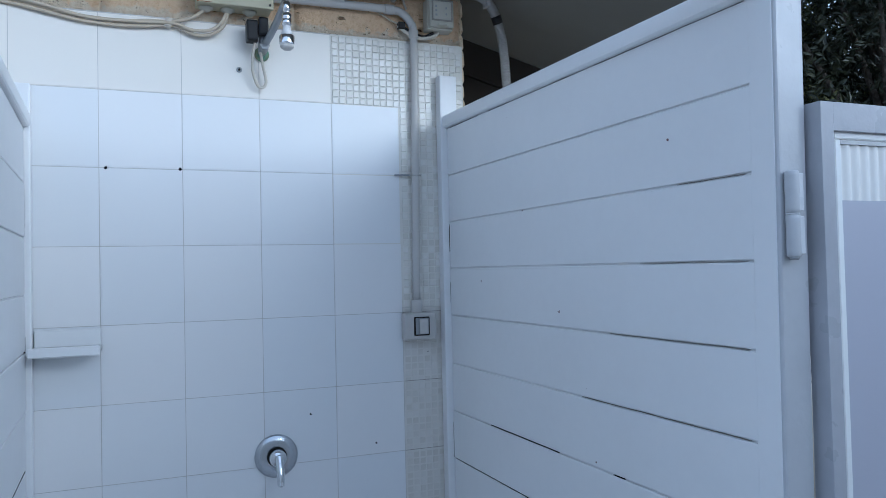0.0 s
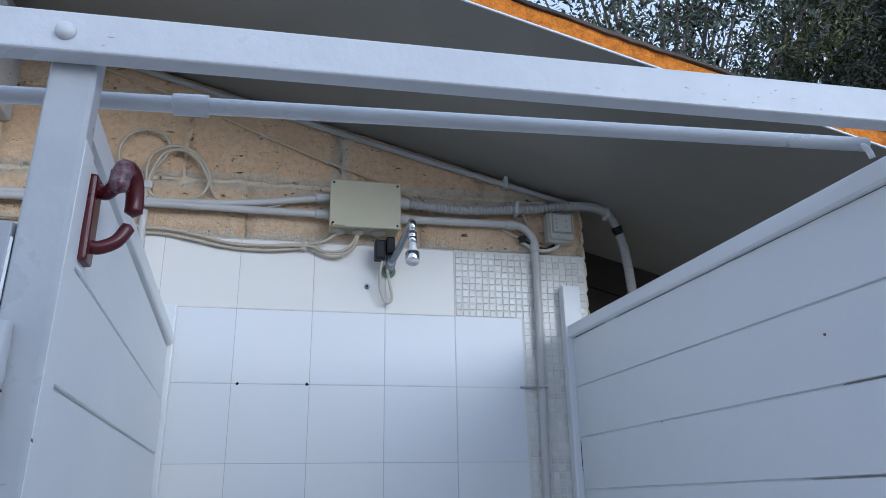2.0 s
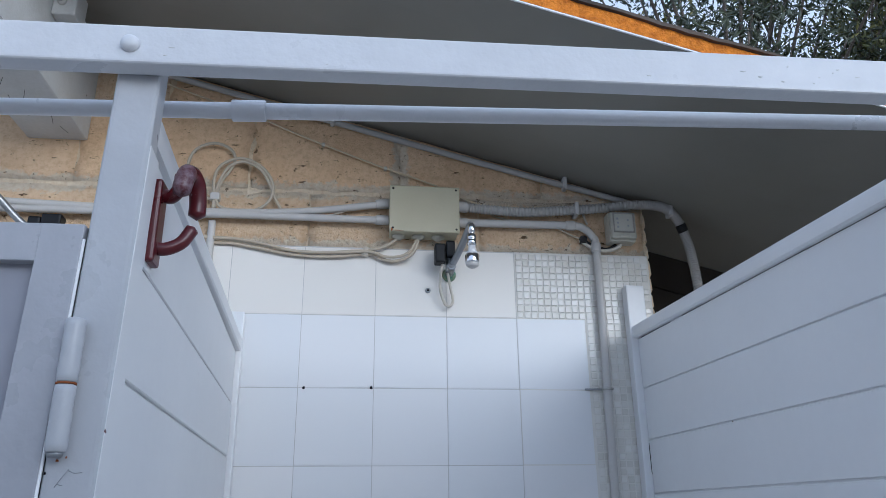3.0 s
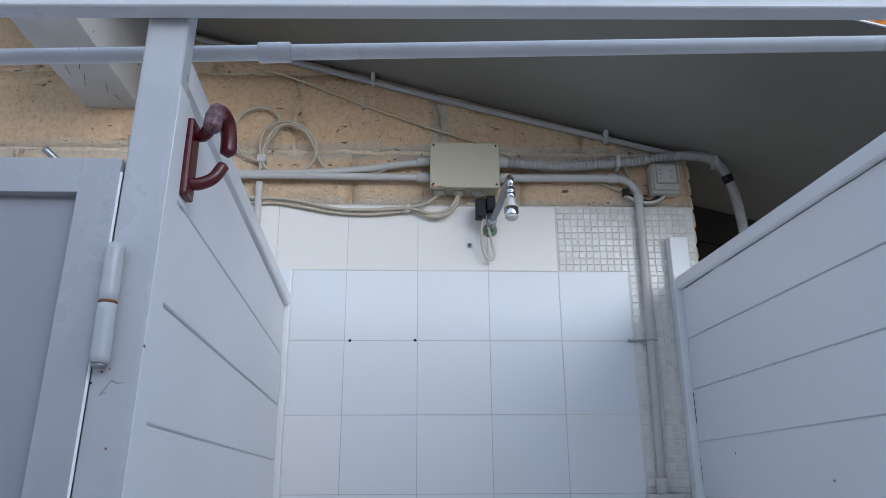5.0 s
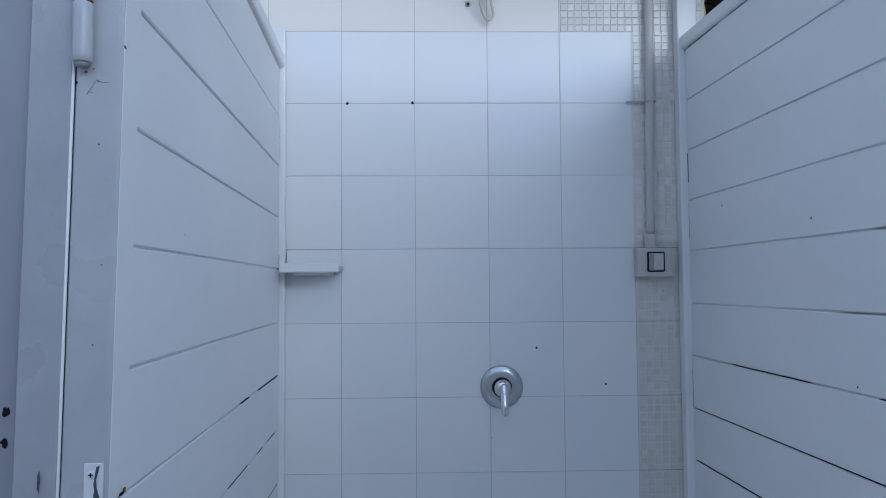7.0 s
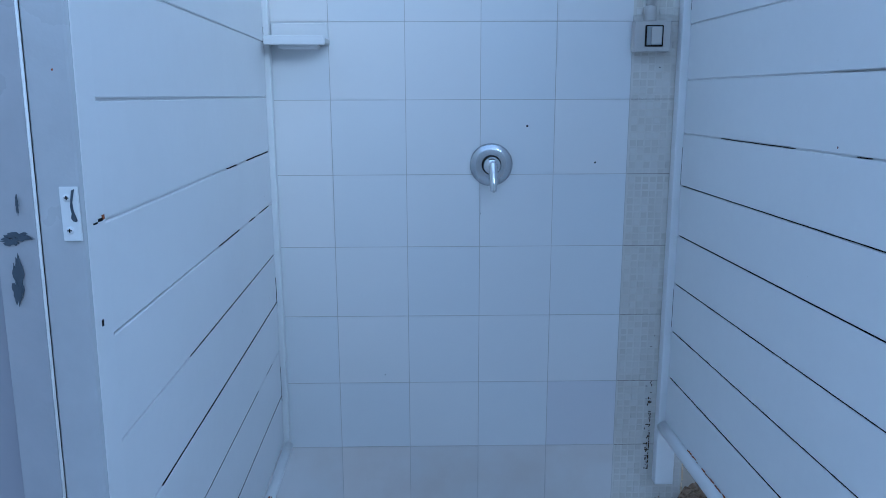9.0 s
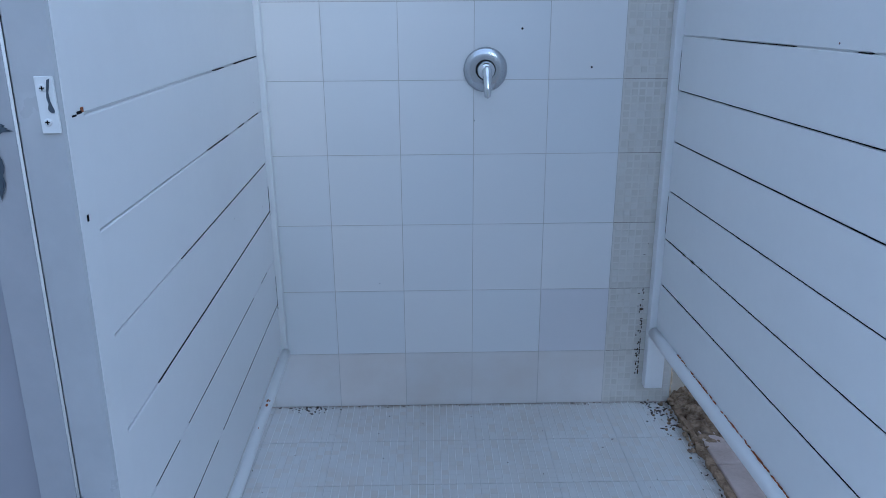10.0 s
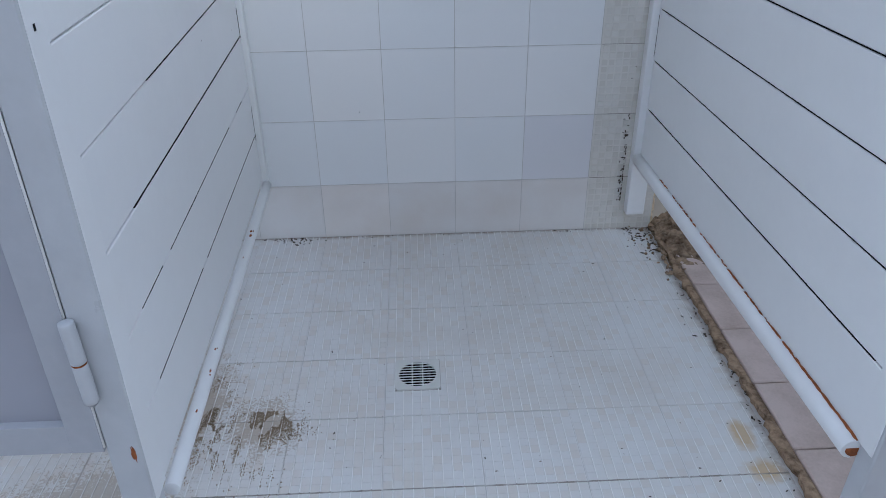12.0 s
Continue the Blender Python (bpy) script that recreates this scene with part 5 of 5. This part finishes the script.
bmesh.ops.recalc_face_normals(bm, faces=bm.faces[:])
solo("mortar_lump", bm, M_SOIL, "crumbling brown earth and mortar at the foot of the wall", "rubble", base=(1.08, -0.1, 0), kind="stuff")

bm = bmesh.new()
rng = random.Random(21)


def crumbs(n, fx, fy, rmax):
    for k in range(n):
        x, y = fx(), fy()
        s = rng.uniform(0.0010, rmax)
        bmesh.ops.create_icosphere(bm, subdivisions=1, radius=s, matrix=Matrix.Translation((x, y, s * 0.35 + 0.0004)) @ pose(0, 0, 0, 0, 0, rng.uniform(0, 180)) @ Matrix.Diagonal((1, rng.uniform(1, 3.0), 0.5, 1)))


crumbs(110, lambda: rng.gauss(0.972, 0.03), lambda: -0.012 - abs(rng.gauss(0, 0.08)), 0.0032)
crumbs(90, lambda: rng.gauss(1.002, 0.012), lambda: rng.uniform(-1.15, -0.05), 0.0026)
crumbs(40, lambda: rng.gauss(-0.09, 0.035), lambda: -0.012 - abs(rng.gauss(0, 0.02)), 0.0032)
crumbs(20, lambda: rng.uniform(-0.15, 0.8), lambda: -0.011 - abs(rng.gauss(0, 0.006)), 0.0022)
crumbs(40, lambda: rng.uniform(-0.2, 0.95), lambda: rng.uniform(-1.2, -0.05), 0.0016)
crumbs(9, lambda: rng.gauss(0.975, 0.012), lambda: rng.gauss(-0.50, 0.03), 0.0034)
solo("debris", bm, M_DIRT, "dark crumbs and dead leaf bits scattered on the floor", "debris", kind="stuff")
bm = bmesh.new()
for k in range(9000):
    if k % 6 < 3:
        x, y = rng.gauss(-0.045, 0.036), -0.775 - abs(rng.gauss(0, 0.050))
    elif k % 6 == 3:
        x, y = rng.gauss(-0.085, 0.045), rng.gauss(-0.90, 0.05)
    else:
        x, y = rng.gauss(-0.172, 0.020), rng.gauss(-0.80, 0.075)
    x = round(x / 0.02) * 0.02 + rng.gauss(0, 0.003) if k % 3 == 0 else x
    if noise.noise((x * 34, y * 16, 3.0)) + 0.6 * noise.noise((x * 90, y * 45, 8.0)) < 0.06:
        continue
    s = rng.uniform(0.0008, 0.0021)
    vs = [bm.verts.new((x + dx * s, y + dy * s * 1.5, z)) for dx, dy, z in ((1, 0, 0), (-0.5, 0.87, 0), (-0.5, -0.87, 0), (0, 0, s))]
    for f in ((0, 1, 3), (1, 2, 3), (2, 0, 3)):
        bm.faces.new([vs[i] for i in f])
solo("sand", bm, surface("dry_sand", (0.34, 0.265, 0.175), (0.15, 0.11, 0.07), rough=0.95, vary=0.9), "dry brown sand caught in the floor tile grooves", "sand", kind="stuff")

# black mould beside the right back post
bm = bmesh.new()
for k in range(90):
    z = 0.10 + abs(rng.gauss(0, 0.14))
    x = 0.903 + min(0.0, rng.gauss(0, 0.007))
    if k % 3 == 0:
        z = round(z / 0.02) * 0.02
    s = rng.uniform(0.0006, 0.0018)
    block(x - s * (3 if k % 3 == 0 else 0.7), x + s, -0.0118, -0.0102, z - s * (0.5 if k % 3 == 0 else 2), z + s * (0.5 if k % 3 == 0 else 2), bm=bm)
solo("mould", bm, M_DIRT, "black mould in the mosaic joints beside the post", "mould", kind="stuff")

# ---------------------------------------------------------------- trees
def tree(name, x, y, height, radius, low, leaves, leaf, seed, mat, label, sway=1.0):
    rng = random.Random(seed)
    t = thing(name, (x, y, -0.035), label, "tree", "trees behind the showers")
    bm = bmesh.new()
    top = Vector((x + 0.2, y + 0.1, height * 0.8))
    trunk = spline([(x, y, -0.04), (x + 0.08, y - 0.05, height * 0.25), (x - 0.05, y + 0.05, height * 0.5), top], 5)
    tube(trunk, lambda i: 0.13 * (1 - i / 15.5) + 0.015, 10, bm)
    limbs = []
    for k in range(70):
        h = low + (height - low) * rng.random() ** 0.8
        a = rng.uniform(0, 2 * math.pi)
        r = radius * math.sqrt(max(0.05, 1 - ((h - (low + height) / 2) / ((height - low) / 1.8)) ** 2)) * rng.uniform(0.55, 1.1)
        start = trunk[min(len(trunk) - 1, int(len(trunk) * h / height * 0.75))]
        end = Vector((x + r * math.cos(a), y + r * math.sin(a), h + rng.uniform(-0.1, 0.5)))
        mid = (start + end) / 2 + Vector((0, 0, rng.uniform(-0.1, 0.25)))
        path = spline([start, mid, end], 4)
        tube(path, lambda i: 0.022 * (1 - i / 9.5) + 0.003, 5, bm)
        limbs.append(path)
    part("trunk", bm, M_BARK, t, "grey trunk and limbs", smooth=True)
    verts, faces = [], []
    for k in range(leaves // 14):
        path = rng.choice(limbs)
        p = path[rng.choice((3, 4, 5, 6, 7, 8, 8))] + Vector((rng.gauss(0, 0.16), rng.gauss(0, 0.16), rng.gauss(0, 0.16)))
        d = Vector((rng.gauss(0, 1), rng.gauss(0, 1), rng.gauss(0.5 * sway, 0.8))).normalized()
        for j in range(14):
            q = p + d * (0.017 * j)
            s = d.orthogonal().normalized()
            s = (Matrix.Rotation(rng.uniform(0, 6.28), 3, d) @ s + d * 0.5).normalized()
            w = s.cross(Vector((rng.gauss(0, 1), rng.gauss(0, 1), rng.gauss(0, 1)))).normalized()
            ln, wd = leaf * rng.uniform(0.7, 1.25), leaf * 0.16
            b = len(verts)
            nrm = s.cross(w) * ln * 0.08
            verts += [q, q + s * ln * 0.5 + w * wd + nrm, q + s * ln, q + s * ln * 0.5 - w * wd + nrm]
            faces += [(b, b + 1, b + 2), (b, b + 2, b + 3)]
    me = bpy.data.meshes.new("crown")
    me.from_pydata([v - Vector((x, y, -0.035)) for v in verts], [], faces)
    me.materials.append(mat)
    crown = new("crown", me)
    crown.parent = t
    tagged(crown, "dense crown of narrow leaves with gaps")
    return t


tree("olive_tree", 2.75, 2.3, 5.6, 1.2, 1.5, 34000, 0.062, 1, M_LEAF1, "grey-green olive tree with narrow leaves against the sky")
tree("olive_tree", 3.9, 2.5, 5.8, 1.45, 1.0, 60000, 0.06, 2, M_LEAF2, "dense green tree with narrow leaves beside the showers")
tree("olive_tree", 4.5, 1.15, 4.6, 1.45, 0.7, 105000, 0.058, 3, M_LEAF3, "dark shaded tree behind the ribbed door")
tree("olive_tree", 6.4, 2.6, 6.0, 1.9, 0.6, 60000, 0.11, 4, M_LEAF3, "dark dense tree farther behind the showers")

# ---------------------------------------------------------------- pieces: wall tiles, mosaic, floor tiles
def piece(name, mesh, parent, at):
    ob = new(name, mesh)
    ob.parent = parent
    ob.location = Vector(at) - BASE[parent]
    return ob


def tile_mesh(w, h, t, mat, name):
    bm = block(0.0008, w - 0.0008, -t, 0.006, 0.0008, h - 0.0008)
    front = [e for e in bm.edges if all(v.co.y < -t + 0.001 for v in e.verts)]
    bmesh.ops.bevel(bm, geom=front, offset=0.0012, segments=2, affect="EDGES")
    me = bpy.data.meshes.new(name)
    bm.to_mesh(me)
    bm.free()
    me.materials.append(mat)
    return me


part("grout", block(-2.2, 1.0, -0.0062, 0.0065, -0.03, H0 + 2.0), M_GROUT, wall, "grey-white grout behind the tiles")
part("mosaic_grout", block(0.601, 1.008, -0.0068, -0.0063, 1.39, H0 + 2.0), surface("cream_grout", (0.73, 0.705, 0.645), (0.65, 0.62, 0.55), rough=0.8, broad=8.0), wall, "cream grout between the mosaic")
part("lower_mosaic_grout", block(0.801, 1.008, -0.00645, -0.0063, 0.0, 1.389), surface("beige_grout", (0.70, 0.675, 0.625), (0.61, 0.58, 0.52), rough=0.85, broad=9.0, vary=0.8), wall, "beige grout between the lower mosaic")
MT, MS = tile_mesh(0.2, 0.2, 0.008, M_TILE, "tile"), tile_mesh(0.2, H0, 0.008, M_SKIRT, "skirting_tile")
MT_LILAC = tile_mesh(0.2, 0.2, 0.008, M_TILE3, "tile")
MT_TOP = tile_mesh(0.2, 0.197, 0.008, M_TILE2, "top_tile")
rng = random.Random(5)
for i in range(-8, 4):
    for k in range(11):
        if k == 10 and i == 3:
            continue
        at = (0.2 * i, rng.uniform(-0.0004, 0.0004), H0 + 0.2 * (k - 1) if k else 0.0)
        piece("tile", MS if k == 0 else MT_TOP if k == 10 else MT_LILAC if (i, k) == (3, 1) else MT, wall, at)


def cell_mesh(mat, name):
    bm = block(0.0012, 0.0188, -0.0085, 0.0, 0.0012, 0.0188)
    front = [e for e in bm.edges if all(v.co.y < -0.008 for v in e.verts)]
    bmesh.ops.bevel(bm, geom=front, offset=0.0016, segments=1, affect="EDGES")
    me = bpy.data.meshes.new(name)
    bm.to_mesh(me)
    bm.free()
    me.materials.append(mat)
    return me


CELL = cell_mesh(M_MOSAIC, "mosaic")
for i in range(20):
    for k in range(10):
        if (i, k) in ((19, 9), (19, 2), (19, 5)):
            continue
        piece("mosaic", CELL, wall, (0.603 + 0.02 * i + rng.uniform(-0.0004, 0.0004), rng.uniform(-0.0007, 0.0003), 1.976 + 0.0195 * k))
for mat, z_lo, z_hi, nm in ((M_MOSAIC, 1.39, 1.975, "mosaic_strip"), (M_MOSAIC2, 0.0, 1.39, "lower_mosaic_strip")):
    bm = bmesh.new()
    z = z_lo
    while z < z_hi - 0.01:
        for i in range(10):
            x = 0.8045 + 0.02 * i
            d = rng.uniform(-0.0004, 0.0003) + (0.0014 if nm[0] == "l" else 0.0006)
            a = [(x + 0.0012, z + 0.0012), (x + 0.0188, z + 0.0012), (x + 0.0188, z + 0.0186), (x + 0.0012, z + 0.0186)]
            cx, cz = x + 0.01, z + 0.0098
            o = [bm.verts.new((px, -0.0066 + d, pz)) for px, pz in a]
            q = [bm.verts.new((cx + (px - cx) * 0.84, -0.0085 + d, cz + (pz - cz) * 0.84)) for px, pz in a]
            bm.faces.new(q)
            for j in range(4):
                bm.faces.new((o[j], o[(j + 1) % 4], q[(j + 1) % 4], q[j]))
        z += 0.0198
    bmesh.ops.recalc_face_normals(bm, faces=bm.faces[:])
    if nm[0] == "l":
        for k in range(7):
            zj = H0 + 0.2 * k
            part("seam", block(0.802, 0.935, -0.0076, -0.0070, zj - 0.0009, zj + 0.0007), M_SEAM, wall, "grey seam between mosaic sheets")
    tagged(part(nm, bm, mat, wall, "small square mosaic, part painted over"), kind="stuff")

floor = thing("floor", (0, 0, 0), "worn white ribbed floor tiles with sand and stains", "floor", kind="structure")
part("screed", block(-3.0, 1.012, -3.2, 0.006, -0.034, -0.0024), M_GROUT, floor, "grey grout bed")
bm = bmesh.new()
N, P = 10, 0.01982
base = [bm.verts.new((x, y, z)) for z in (-0.009, -0.0008) for x, y in ((0.0008, 0.0008), (0.1992, 0.0008), (0.1992, 0.1992), (0.0008, 0.1992))]
bm.faces.new(base[4:])
for k in range(4):
    bm.faces.new((base[k], base[(k + 1) % 4], base[4 + (k + 1) % 4], base[4 + k]))
for i in range(N):
    for k in range(N):
        x0, y0 = 0.0012 + P * i, 0.0012 + P * k
        a = [(x0 + 0.0010, y0 + 0.0001), (x0 + P - 0.0010, y0 + 0.0001), (x0 + P - 0.0010, y0 + P - 0.0001), (x0 + 0.0010, y0 + P - 0.0001)]
        o = [bm.verts.new((px, py, -0.0009)) for px, py in a]
        q = [bm.verts.new((x0 + P / 2 + (px - x0 - P / 2) * 0.95, y0 + P / 2 + (py - y0 - P / 2) * 0.995, -0.0002)) for px, py in a]
        bm.faces.new(q)
        for j in range(4):
            bm.faces.new((o[j], o[(j + 1) % 4], q[(j + 1) % 4], q[j]))
for i in range(1, N):
    x, w = 0.0012 + P * i, 0.0016
    low = [bm.verts.new(p) for p in ((x - w, 0.0016, -0.0006), (x + w, 0.0016, -0.0006), (x + w, 0.1984, -0.0006), (x - w, 0.1984, -0.0006))]
    high = [bm.verts.new(p) for p in ((x - w * 0.5, 0.002, 0.0010), (x + w * 0.5, 0.002, 0.0010), (x + w * 0.5, 0.198, 0.0010), (x - w * 0.5, 0.198, 0.0010))]
    bm.faces.new(high)
    for j in range(4):
        bm.faces.new((low[j], low[(j + 1) % 4], high[(j + 1) % 4], high[j]))
bmesh.ops.recalc_face_normals(bm, faces=bm.faces[:])
FT = bpy.data.meshes.new("floor_tile")
bm.to_mesh(FT)
bm.free()
FT.materials.append(M_FLOOR)
for i in range(-6, 5):
    for k in range(12):
        ob = piece("floor_tile", FT, floor, (0.2 * i + rng.uniform(-0.0006, 0.0006), -0.006 - 0.2 * (k + 1) + rng.uniform(-0.0006, 0.0006), 0.0))
